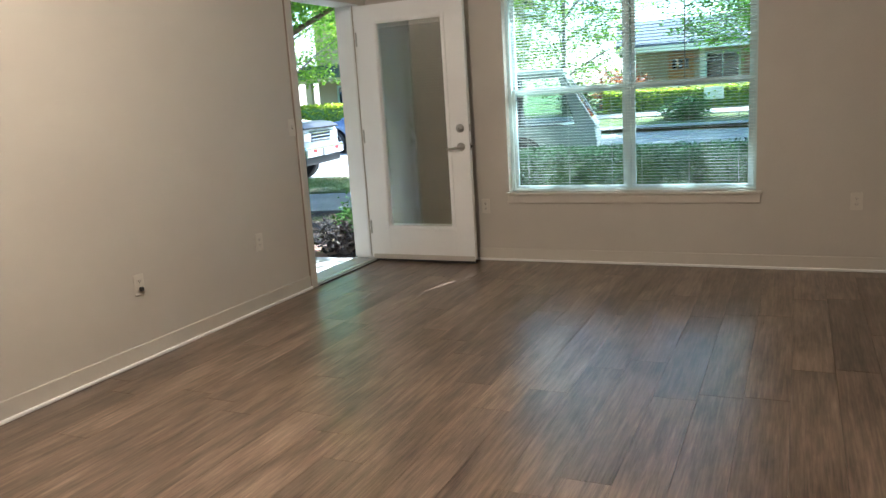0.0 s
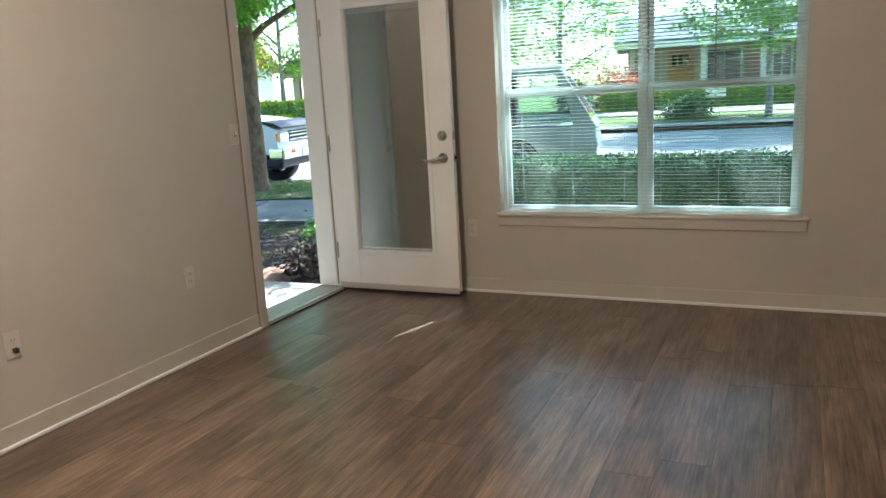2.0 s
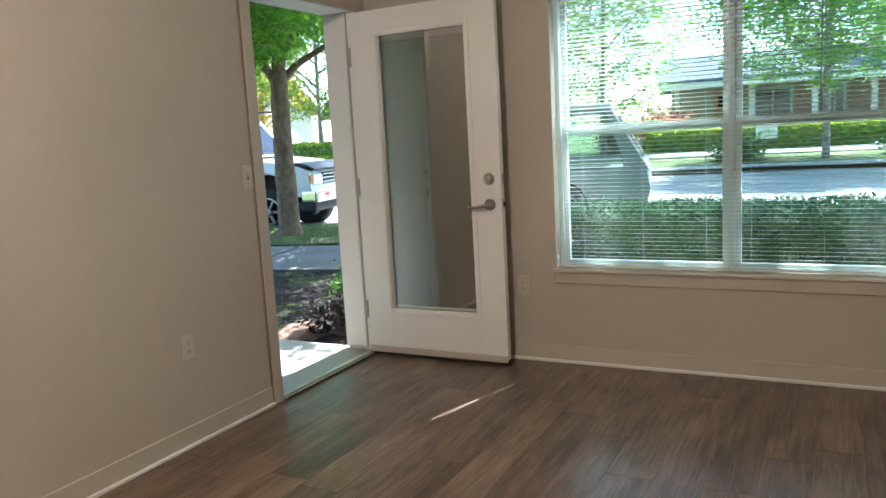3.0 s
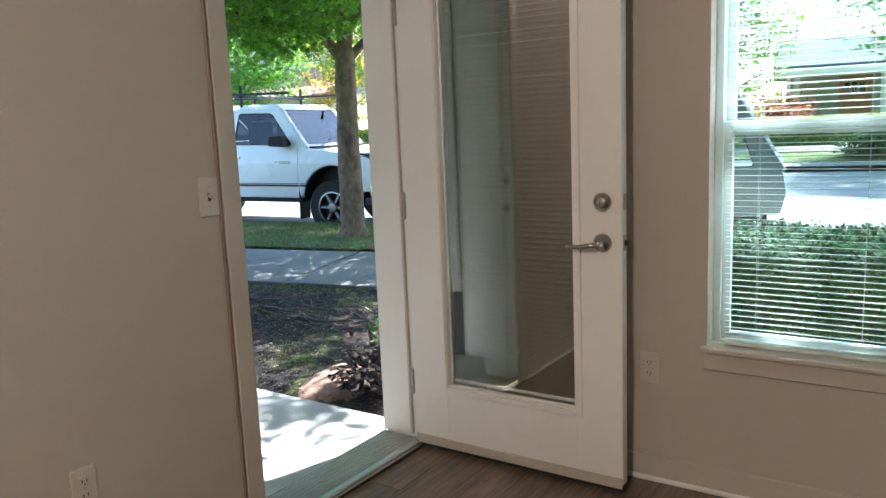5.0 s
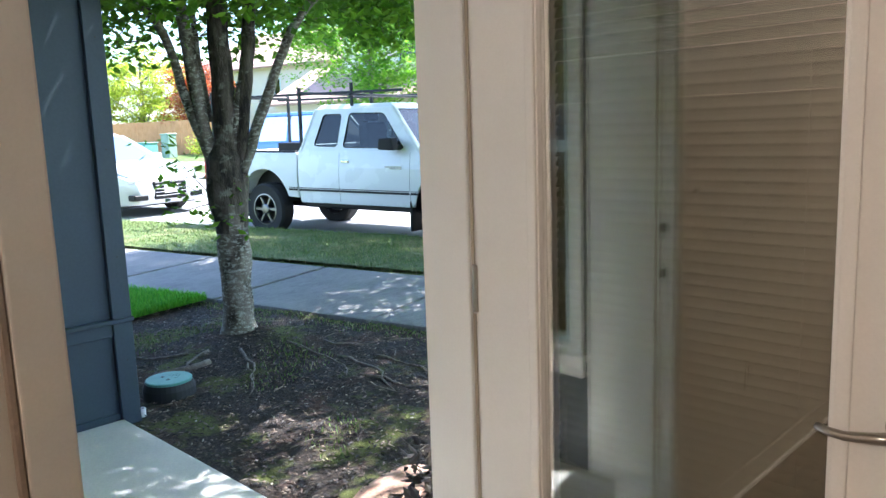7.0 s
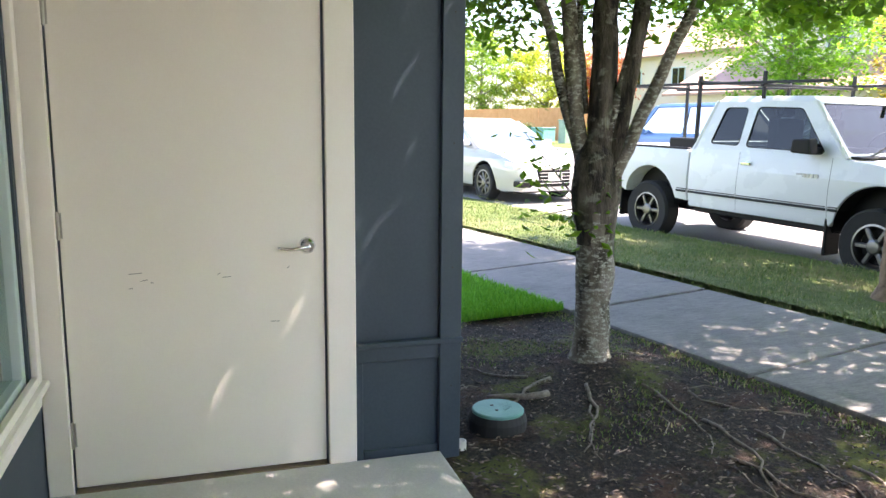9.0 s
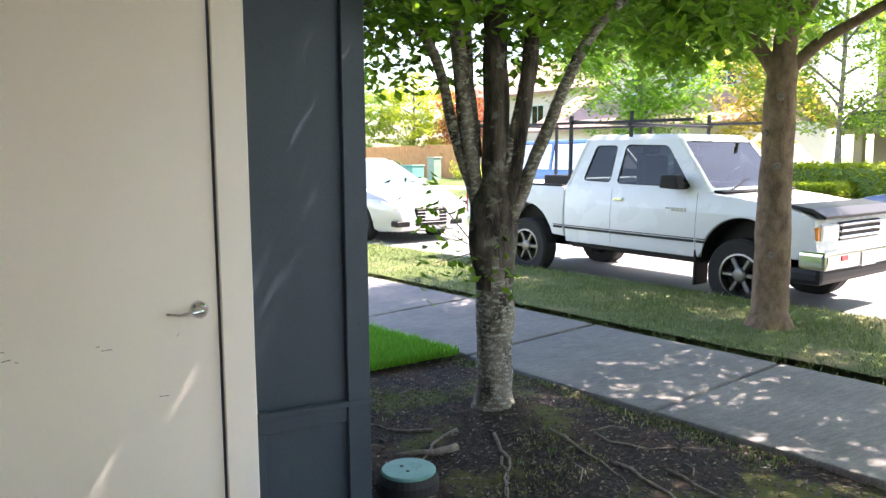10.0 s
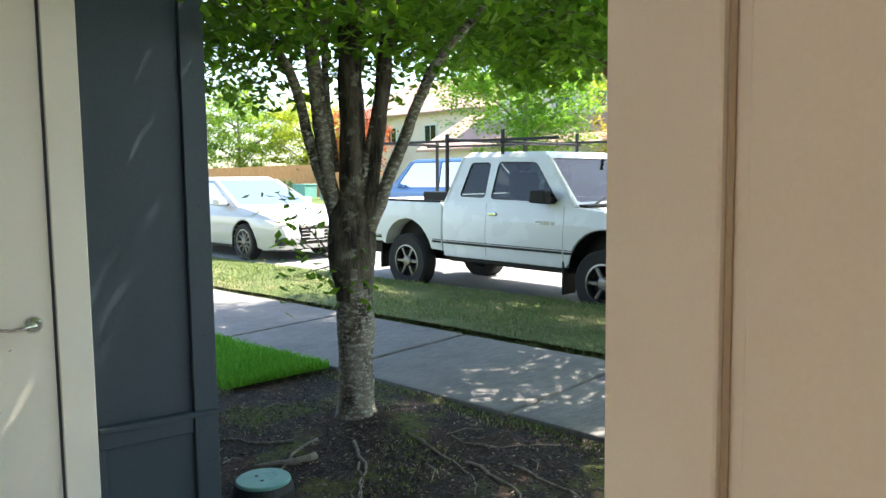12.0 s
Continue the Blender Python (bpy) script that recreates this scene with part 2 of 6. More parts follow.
# ---- the open entrance door ----
DX0, DX1, DY0, DY1, DZ0, DZ1 = -3.504, -2.582, 6.752, 6.796, 0.034, 2.052
LX0, LX1, LZ0, LZ1 = -3.335, -2.758, 0.292, 1.912
door = thing("door", "white entrance door standing open with a full glass lite", "door", m=pose(0, 0, 0))
bm = box(DX0, LX0, DY0, DY1, DZ0, DZ1, bevel=0.0025)
add_box(bm, LX1, DX1, DY0, DY1, DZ0, DZ1, bevel=0.0025)
add_box(bm, LX0, LX1, DY0, DY1, DZ0, LZ0)
add_box(bm, LX0, LX1, DY0, DY1, LZ1, DZ1)
part("slab", bm, M["white"], door)


def ring(x0, x1, z0, z1, w, y0, y1, bevel):
    b = box(x0, x0 + w, y0, y1, z0, z1, bevel=bevel, segments=2)
    add_box(b, x1 - w, x1, y0, y1, z0, z1, bevel=bevel, segments=2)
    add_box(b, x0 + w, x1 - w, y0, y1, z0, z0 + w, bevel=bevel, segments=2)
    add_box(b, x0 + w, x1 - w, y0, y1, z1 - w, z1, bevel=bevel, segments=2)
    return b


bm = ring(LX0 - 0.020, LX1 + 0.024, LZ0 - 0.026, LZ1 + 0.026, 0.024, DY0 - 0.009, DY0, 0.004)
join(bm, ring(LX0, LX1, LZ0, LZ1, 0.008, DY0 - 0.003, DY0 + 0.012, 0.003))
part("lite_frame", bm, M["white"], door, "raised white plastic lite frame")
part("lite_frame", ring(LX0 - 0.020, LX1 + 0.024, LZ0 - 0.026, LZ1 + 0.026, 0.024, DY1, DY1 + 0.009, 0.004), M["white"], door)
for y in (DY0 + 0.013, DY0 + 0.030):
    pane = part("pane", box(LX0 + 0.004, LX1 - 0.004, y, y + 0.004, LZ0 + 0.004, LZ1 - 0.004), M["door_glass"], door)
    pane.visible_shadow = False
bm = box(DX0 + 0.004, DX1 - 0.002, DY0 - 0.004, DY0, DZ0 - 0.012, DZ0 + 0.028, bevel=0.003)
part("door_sweep", bm, M["trim"], door, "beige door sweep strip")
part("sweep_fin", box(DX0 + 0.01, DX1 - 0.004, DY0 + 0.006, DY1 - 0.006, 0.006, DZ0), M["black"], door)
for z in (0.29, 1.035, 1.80):
    bm = box(DX0 - 0.003, DX0 + 0.0005, DY0 + 0.004, DY0 + 0.036, z - 0.05, z + 0.05, bevel=0.0008)
    lathe(bm, [(0.002, -0.056), (0.0065, -0.052), (0.0065, 0.052), (0.002, 0.056)], pose(DX0 - 0.001, DY0 - 0.004, z), 12)
    part("hinge", bm, M["steel"], door, "brushed nickel hinge")
# deadbolt with its key way, and the lever set
bm = lathe(bmesh.new(), [(0.033, 0), (0.033, 0.006), (0.029, 0.014), (0.022, 0.018), (0.020, 0.024), (0.013, 0.025)], pose(-2.652, DY0, 1.066, 90), 32)
bolt = part("deadbolt", bm, M["steel"], door, "round brushed nickel deadbolt", smooth=True)
part("keyhole", box(-2.6535, -2.6505, DY0 - 0.0262, DY0 - 0.0250, 1.058, 1.073), M["dark"], bolt)
bm = lathe(bmesh.new(), [(0.033, 0), (0.033, 0.006), (0.027, 0.016), (0.014, 0.022), (0.012, 0.052), (0.010, 0.056)], pose(-2.652, DY0, 0.924, 90), 32)
tube(bm, [(-2.652, DY0 - 0.048, 0.924), (-2.687, DY0 - 0.052, 0.918), (-2.727, DY0 - 0.053, 0.912), (-2.752, DY0 - 0.053, 0.914), (-2.769, DY0 - 0.05, 0.918)], [0.011, 0.009, 0.0075, 0.007, 0.006], 12)
part("lever_handle", bm, M["steel"], door, "brushed nickel lever handle", smooth=True)
bm = lathe(bmesh.new(), [(0.033, 0), (0.033, 0.006), (0.027, 0.016), (0.012, 0.022), (0.012, 0.05)], pose(-2.652, DY1, 0.924, -90), 24)
part("inner_rose", bm, M["steel"], door, smooth=True)
for z in (1.066, 0.924):
    part("latch_plate", box(DX1, DX1 + 0.002, DY0 + 0.009, DY1 - 0.009, z - 0.028, z + 0.028, bevel=0.0006), M["steel"], door)
part("latch", box(DX1 + 0.002, DX1 + 0.014, DY0 + 0.014, DY1 - 0.014, 0.914, 0.934, bevel=0.003), M["dark"], door, "dark latch tongue")

# blind on the room side of the lite


def slat_mesh(width, depth, tilt, material, crown=0.0016):
    b = bmesh.new()
    rows = []
    t = radians(tilt)
    for k in range(4):
        v = (k / 3 - 0.5) * depth
        c = crown * (1 - (2 * k / 3 - 1) ** 2)
        rows.append([b.verts.new((x, v * math.cos(t) - c * math.sin(t), v * math.sin(t) + c * math.cos(t))) for x in (-width / 2, width / 2)])
    for r, q in zip(rows, rows[1:]):
        b.faces.new((r[0], r[1], q[1], q[0]))
    return mesh_of("slat", b, material)


def blind(name, label, x0, x1, y, z0, z1, pitch, depth, tilt, wand=None, material=None):
    root = thing(name, label, "blind")
    mid = (x0 + x1) / 2
    me = slat_mesh(x1 - x0, depth, tilt, material or M["slat"])
    n = int((z1 - 0.04 - z0 - 0.02) / pitch)
    for k in range(n):
        s = new("slat", me)
        s.parent = root
        s.matrix_basis = pose(mid, y, z0 + 0.02 + k * pitch + random.uniform(-0.0007, 0.0007), 0, random.uniform(-0.05, 0.05), 0)
    part("headrail", box(x0, x1, y - 0.014, y + 0.014, z1 - 0.032, z1, bevel=0.003), material or M["slat"], root)
    part("bottom_rail", box(x0, x1, y - 0.012, y + 0.012, z0, z0 + 0.012, bevel=0.004, segments=2), M["slat"], root)
    for f in (0.12, 0.5, 0.88):
        x = x0 + f * (x1 - x0)
        c = bmesh.new()
        for dy in (-depth * 0.5 * math.cos(radians(tilt)), depth * 0.5 * math.cos(radians(tilt))):
            tube(c, [(x, y + dy, z0 + 0.01), (x, y + dy, z1 - 0.03)], [0.0007, 0.0007], 4)
        part("ladder_cord", c, material or M["slat"], root)
    if wand:
        part("tilt_wand", tube(bmesh.new(), [(wand[0], y - 0.02, z1 - 0.03), (wand[0], y - 0.022, wand[1])], [0.004, 0.004], 6), M["wand"], root, "clear grey tilt wand")
    return root


M["wand"] = mat("clear_wand", (0.22, 0.26, 0.26), 0.2)
blind("door_blind", "closed beige slat blind behind the door glass, shade in its dark colour", LX0 + 0.006, LX1 - 0.006, DY1 + 0.026, LZ0 + 0.005, LZ1 + 0.03, 0.0212, 0.025, 60, material=M["slat_shaded"])

# ---- the window ----
window = tagged(new("window_1"), "wide white vinyl double window with a painted sill", "window", kind="structure")
VY0, VY1 = 7.0, 7.07
part("window_frame", ring(W0, W1, WB - 0.019, WT, 0.028, VY0, VY1, 0.004), M["vinyl"], window)
part("mullion", box(-1.437, -1.405, VY0 - 0.004, VY1, WB + 0.010, WT - 0.029, bevel=0.004), M["vinyl"], window)
for x0, x1 in ((W0 + 0.028, -1.437), (-1.405, W1 - 0.028)):
    sash = part("sash", ring(x0, x1, WB + 0.010, 1.325, 0.03, VY0 + 0.008, VY0 + 0.036, 0.003), M["vinyl"], window)
    p = part("pane", box(x0 + 0.028, x1 - 0.028, VY0 + 0.02, VY0 + 0.024, WB + 0.038, 1.297), M["glass"], sash)
    p.visible_shadow = False
    sash = part("sash", ring(x0, x1, 1.275, WT - 0.029, 0.03, VY0 + 0.038, VY0 + 0.066, 0.003), M["vinyl"], window)
    p = part("pane", box(x0 + 0.028, x1 - 0.028, VY0 + 0.05, VY0 + 0.054, 1.303, WT - 0.057), M["glass"], sash)
    p.visible_shadow = False
part("window_sill", box(W0 - 0.018, W1 + 0.040, YW - 0.03, VY0, WB - 0.019, WB, bevel=0.005, segments=2), M["trim"], window)
part("apron", box(W0 - 0.01, W1 + 0.03, YW - 0.014, YW, WB - 0.085, WB - 0.02, bevel=0.004), M["wall_trim"], window)
blind("window_blind", "white mini blind with open slats beside the window mullion", W0 + 0.052, -1.438, 6.97, WB + 0.004, WT - 0.004, 0.0212, 0.025, -8)
blind("window_blind", "white mini blind with open slats and a hanging tilt wand", -1.428, W1 - 0.012, 6.97, WB + 0.004, WT - 0.004, 0.0212, 0.025, -8, (-1.02, 1.33))

# ---- outlets and the switch ----


def outlet(name, label, m, plug=False):
    """A duplex outlet on a wall that faces -y at its own origin."""
    root = thing(name, label, "outlet", "wall outlets", m)
    part("cover_plate", box(-0.035, 0.035, -0.006, 0, -0.057, 0.057, bevel=0.004, segments=2), M["plate"], root)
    for z in (-0.02, 0.02):
        face = part("socket", box(-0.0165, 0.0165, -0.0085, -0.006, z - 0.014, z + 0.014, bevel=0.002), M["plate"], root)
        for x in (-0.0065, 0.0065):
            part("slot", box(x - 0.0013, x + 0.0013, -0.0092, -0.0086, z - 0.003, z + 0.006), M["dark"], face)
        part("slot", box(-0.002, 0.002, -0.0092, -0.0086, z - 0.010, z - 0.006), M["dark"], face)
    part("screw", lathe(bmesh.new(), [(0.003, 0), (0.003, 0.0015), (0.001, 0.002)], pose(0, -0.006, 0, 90), 8), M["steel"], root)
    if plug:
        part("plug", box(-0.011, 0.011, -0.030, -0.0092, -0.034, -0.012, bevel=0.004), M["dark"], root, "small dark plug")
    return root


outlet("outlet", "almond duplex wall outlet with a small dark plug", pose(XL, 4.246, 0.42, 0, 0, 90), True)
outlet("outlet", "almond duplex wall outlet low on the wall", pose(XL, 5.28, 0.45, 0, 0, 90))
outlet("outlet", "almond duplex wall outlet beside the open door", pose(-2.544, YW, 0.437))
outlet("outlet", "almond duplex wall outlet under the window wall", pose(0.06, YW, 0.47))
switch = thing("light_switch", "almond toggle light switch beside the entrance door", "switch", m=pose(XL, 5.765, 1.168, 0, 0, 90))
part("cover_plate", box(-0.036, 0.036, -0.006, 0, -0.058, 0.058, bevel=0.004, segments=2), M["plate"], switch)
part("collar", box(-0.006, 0.006, -0.0075, -0.006, -0.0125, 0.0125, bevel=0.0006), M["dark"], switch)
bm = box(-0.0042, 0.0042, -0.02, 0, -0.006, 0.006, bevel=0.002)
bm.transform(pose(0, -0.005, 0.001, -25))
part("toggle", bm, M["plate"], switch)
for z in (-0.03, 0.03):
    part("screw", lathe(bmesh.new(), [(0.0028, 0), (0.0028, 0.0012), (0.001, 0.0018)], pose(0, -0.006, z, 90), 8), M["steel"], switch)

# fixture added round the warm fill lamp, never in view
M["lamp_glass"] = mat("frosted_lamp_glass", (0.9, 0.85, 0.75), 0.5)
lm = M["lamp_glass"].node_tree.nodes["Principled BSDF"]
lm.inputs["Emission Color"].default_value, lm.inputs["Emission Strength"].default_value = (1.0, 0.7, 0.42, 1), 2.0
light = thing("added_ceiling_light", "added round ceiling light with frosted glass, out of view", "ceiling light", m=pose(-1.9, 2.9, H))
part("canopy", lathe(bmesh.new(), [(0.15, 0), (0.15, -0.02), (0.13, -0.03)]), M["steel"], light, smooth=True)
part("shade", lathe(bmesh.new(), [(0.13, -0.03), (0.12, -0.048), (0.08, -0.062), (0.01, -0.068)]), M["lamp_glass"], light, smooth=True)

# ---- the porch ----
M["scuff"] = mat("scuff_marks", (0.12, 0.10, 0.09), 0.7)
PX, PY = -6.34, 5.43           # closet wall and the porch's back wall
PZ = -0.06
porch = tagged(part("porch_slab", box(PX + 0.03, XE - 0.016, PY, 7.07, -0.30, PZ, bevel=0.008, segments=2), M["concrete"]), "pale broom-finished concrete porch slab", "porch", kind="structure")
CY0, CY1, CZ1 = 5.535, 6.55, 2.19
bm = box(PX - 0.16, PX, 6.56, 7.145, -0.25, 2.9)
add_box(bm, PX - 0.16, PX, PY - 0.12, 5.53, -0.25, 2.9)
add_box(bm, PX - 0.16, PX, 5.53, 6.56, CZ1 + 0.01, 2.9)
add_box(bm, PX - 0.16, PX, 5.53, 6.56, -0.25, PZ - 0.03)
add_box(bm, PX - 2.2, PX - 0.16, 7.02, 7.145, -0.25, 2.9)
setting("wall_closet", bm, M["navy"], "slate blue painted panel wall of the porch closet", "wall")
setting("closet_back", box(PX - 0.75, PX - 0.7, PY, 6.7, -0.25, 2.5), M["wall"], "plain wall inside the closet", "wall")
panel = tagged(new("corner_panelling"), "slate blue corner boards and panel band of the porch", "panelling", kind="structure")
part("corner_board", box(PX, PX + 0.032, 7.065, 7.165, -0.10, 2.9, bevel=0.003), M["navy"], panel)
part("corner_board", box(PX - 0.09, PX - 0.001, 7.145, 7.165, -0.10, 2.9, bevel=0.003), M["navy"], panel)
part("band", box(PX, PX + 0.022, 6.685, 7.063, 0.385, 0.452, bevel=0.003), M["navy"], panel)
part("band_cap", box(PX, PX + 0.046, 6.685, 7.172, 0.454, 0.478, bevel=0.004), M["navy"], panel)
part("stile", box(PX, PX + 0.014, 6.685, 6.715, -0.08, 0.383, bevel=0.003), M["navy"], panel)
part("base_board", box(PX, PX + 0.016, 6.717, 7.063, -0.09, -0.03, bevel=0.003), M["navy"], panel)
for z in (0.25, 0.8, 1.35, 1.9):
    part("nail_head", lathe(bmesh.new(), [(0.004, 0), (0.003, 0.001)], pose(PX + 0.032, 7.12, z, 0, 90, 0), 8), M["dark"], panel)

closet_frame = tagged(new("closet_door_frame"), "white painted trim round the closet door", "door frame", kind="structure")
part("casing", box(PX, PX + 0.03, 6.56, 6.683, PZ - 0.04, CZ1 + 0.14, bevel=0.004), M["door_white"], closet_frame)
part("casing", box(PX, PX + 0.03, PY + 0.004, 5.527, PZ - 0.04, CZ1 + 0.14, bevel=0.004), M["door_white"], closet_frame)
part("head_casing", box(PX, PX + 0.03, 5.528, 6.558, CZ1 + 0.01, CZ1 + 0.14, bevel=0.004), M["door_white"], closet_frame)
part("sill", box(PX - 0.12, PX + 0.02, 5.53, 6.556, PZ - 0.04, PZ - 0.003, bevel=0.003), M["wood_sill"], closet_frame, "worn wooden door sill")
closet = thing("closet_door", "flat cream closet door with scuffs and a chrome lever", "door")
part("slab", box(PX - 0.032, PX + 0.006, CY0, CY1, PZ + 0.012, CZ1, bevel=0.003), M["door_white"], closet)
for z in (0.18, 1.03, 1.83):
    bm = lathe(bmesh.new(), [(0.003, -0.056), (0.0075, -0.052), (0.0075, 0.052), (0.003, 0.056)], pose(PX + 0.012, CY0 - 0.003, z), 12)
    add_box(bm, PX + 0.006, PX + 0.008, CY0 + 0.003, CY0 + 0.012, z - 0.05, z + 0.05)
    part("hinge", bm, M["steel"], closet, "grey butt hinge")
M["chrome"] = mat("chrome", (0.75, 0.75, 0.76), 0.12, 1.0)
bm = lathe(bmesh.new(), [(0.035, 0), (0.035, 0.005), (0.028, 0.015), (0.013, 0.02), (0.012, 0.05), (0.010, 0.055)], pose(PX + 0.006, 6.48, 0.92, 0, 90, 0), 32)
tube(bm, [(PX + 0.054, 6.48, 0.92), (PX + 0.058, 6.445, 0.917), (PX + 0.058, 6.405, 0.912), (PX + 0.055, 6.37, 0.917), (PX + 0.052, 6.355, 0.92)], [0.011, 0.009, 0.0075, 0.006, 0.005], 12)
part("lever_handle", bm, M["chrome"], closet, "chrome lever handle", smooth=True)
rng = random.Random(5)
for y, z, w, a in ((5.80, 0.83, 0.05, 4), (5.83, 0.80, 0.03, 12), (5.86, 0.79, 0.012, -8), (5.78, 0.77, 0.014, 5), (6.15, 0.80, 0.035, 3), (6.12, 0.815, 0.012, 20), (6.34, 0.60, 0.035, -2), (6.40, 0.83, 0.012, 35)):
    bm = box(0, 0.0006, -w / 2, w / 2, -0.0011, 0.0011)
    bm.transform(pose(PX + 0.006, y, z, a))
    part("scuff", bm, M["scuff"], closet)

# back wall of the porch with its window
bm = box(PX, -6.16, PY - 0.14, PY, -0.25, 2.9)
add_box(bm, -4.17, XO, PY - 0.14, PY, -0.25, 2.9)
add_box(bm, -6.16, -4.17, PY - 0.14, PY, -0.25, 0.45)
add_box(bm, -6.16, -4.17, PY - 0.14, PY, 2.02, 2.9)
setting("wall_porch_back", bm, M["navy"], "slate blue porch wall with a window", "wall")
w2 = tagged(new("window_2"), "white framed porch window beside the closet", "window", kind="structure")
part("trim", ring(-6.25, -4.12, 0.42, 2.11, 0.06, PY, PY + 0.025, 0.004), M["door_white"], w2)
part("window_frame", ring(-6.159, -4.171, 0.451, 2.019, 0.05, PY - 0.08, PY - 0.01, 0.004), M["vinyl"], w2)
part("rail", box(-6.108, -4.222, PY - 0.06, PY - 0.02, 1.28, 1.33, bevel=0.003), M["vinyl"], w2)
part("mullion", box(-5.20, -5.14, PY - 0.062, PY - 0.018, 0.502, 1.969, bevel=0.003), M["vinyl"], w2)
p = part("pane", box(-6.11, -4.22, PY - 0.046, PY - 0.042, 0.5, 1.97), M["glass"], w2)
blind("porch_window_blind", "closed beige slat blind behind the porch window, shade in its dark colour", -6.10, -4.23, PY - 0.11, 0.46, 2.0, 0.024, 0.027, 68, material=M["slat_shaded"])
part("sill", box(-6.26, -4.10, PY, PY + 0.05, 0.418, 0.446, bevel=0.006), M["door_white"], w2)
part("apron_board", box(-6.25, -4.12, PY, PY + 0.02, 0.345, 0.416, bevel=0.003), M["door_white"], w2)
setting("trim_board", box(-4.095, XO, PY, PY + 0.021, PZ + 0.002, 2.6, bevel=0.003), M["door_white"], "wide white board beside the porch window", "trim")
setting("wall_inner", box(-6.3, -3.9, PY - 0.6, PY - 0.5, 0, 2.6), M["wall"], "plain wall behind the porch window", "wall")

# porch ceiling and the storey above
setting("porch_ceiling", box(PX - 2.2, XO, PY - 0.14, 7.145, 2.62, 2.75), M["ceiling"], "white painted porch ceiling", "ceiling")
bm = box(PX - 2.2, XR + 0.15, 6.99, 7.145, 2.75, 5.6)
add_box(bm, XO, XR + 0.15, YO + 0.001, YO + 0.04, -0.2, WB - 0.1)
add_box(bm, XO, W0 - 0.09, YO + 0.001, YO + 0.04, WB - 0.1, 2.75)
add_box(bm, W1 + 0.09, XR + 0.15, YO + 0.001, YO + 0.04, WB - 0.1, 2.75)
add_box(bm, W0 - 0.09, W1 + 0.09, YO + 0.001, YO + 0.04, WT + 0.09, 2.75)
setting("facade", bm, M["navy"], "slate blue painted outer wall of the building", "wall")
setting("roof", box(PX - 2.4, XR + 0.4, -1.8, 7.45, 5.6, 5.8), M["wood_sill"], "overhanging roof of the building", "roof")
setting("outer_window_trim", ring(W0 - 0.088, W1 + 0.088, WB - 0.098, WT + 0.088, 0.086, YO, YO + 0.05, 0.004), M["door_white"], "white trim round the window outside", "trim")

# ---- the street: its own axes, s along the road and d away from the house ----
SO, SA = Vector((-3.31, 6.06, 0.0)), 11.0
ST = pose(SO.x, SO.y, 0, 0, 0, SA)
US, UD = Vector((math.cos(radians(SA)), math.sin(radians(SA)), 0)), Vector((-math.sin(radians(SA)), math.cos(radians(SA)), 0))
PROFILE = [(-60, -0.14), (1.2, -0.12), (3.55, 0.0), (5.0, 0.04), (6.98, 0.085), (7.04, -0.03), (16.1, 0.0), (16.3, 0.12), (19.0, 0.3), (24, 0.5), (45, 1.0), (400, 2.0)]


def zg(d):
    for (a, za), (b, zb) in zip(PROFILE, PROFILE[1:]):
        if d <= b:
            return za + (zb - za) * (d - a) / (b - a)
    return PROFILE[-1][1]


def grade(s, d):
    """The road falls gently towards +s."""
    return max(-0.06, min(0.13, -0.019 * (s + 5.8))) if 7.0 < d < 16.2 else 0.0


def at(s, d, dz=0.0):
    p = SO + US * s + UD * d
    return Vector((p.x, p.y, zg(d) + grade(s, d) + dz))


def sd(x, y):
    v = Vector((x, y, 0)) - SO
    return v.dot(US), v.dot(UD)


# materials of the ground
m = mat("bark_mulch", (0.03, 0.02, 0.015), 0.95)
n = Net(m)
v = n.world()
a, b, c = n.noise(v, 45, 6, 0.7), n.noise(v, 3.0, 4), n.noise(v, 240, 3)
col = n.ramp(a, [(0.3, (0.007, 0.005, 0.004)), (0.50, (0.026, 0.018, 0.014)), (0.66, (0.095, 0.066, 0.052)), (0.78, (0.24, 0.18, 0.145))])
col = n.mix(n.ramp(b, [(0.52, (0, 0, 0)), (0.68, (0.5, 0.5, 0.5))]), col, (0.13, 0.060, 0.040))
moss = n.noise(n.world((1, 1, 1), 0.4), 1.7, 5, 0.65)
col = n.mix(n.ramp(moss, [(0.53, (0, 0, 0)), (0.62, (0.8, 0.8, 0.8))]), col, n.ramp(c, [(0.3, (0.05, 0.065, 0.010)), (0.7, (0.17, 0.19, 0.035))]))
n.color(col)
n.bump(n.mix(0.5, a, c), 1.0, 0.02)
M["mulch"] = m


def turf(name, lo, hi, dry, drift):
    t = mat(name, lo, 0.85)
    q = Net(t)
    w = q.world()
    big, mid, fin = q.noise(w, 0.9, 4), q.noise(w, 9, 4), q.noise(w, 150, 3)
    base = q.ramp(q.mix(0.5, mid, fin), [(0.35, lo), (0.65, hi)])
    q.color(q.mix(q.ramp(big, [(drift, (0, 0, 0)), (drift + 0.16, (0.8, 0.8, 0.8))]), base, dry))
    q.bump(fin, 1.0, 0.03)
    return t


M["lawn"] = turf("lush_lawn", (0.05, 0.19, 0.012), (0.11, 0.34, 0.022), (0.10, 0.26, 0.02), 0.6)
M["verge"] = turf("dry_verge_grass", (0.075, 0.115, 0.022), (0.16, 0.215, 0.055), (0.36, 0.29, 0.15), 0.52)
M["field"] = turf("far_grass", (0.06, 0.12, 0.02), (0.13, 0.19, 0.04), (0.20, 0.20, 0.07), 0.55)


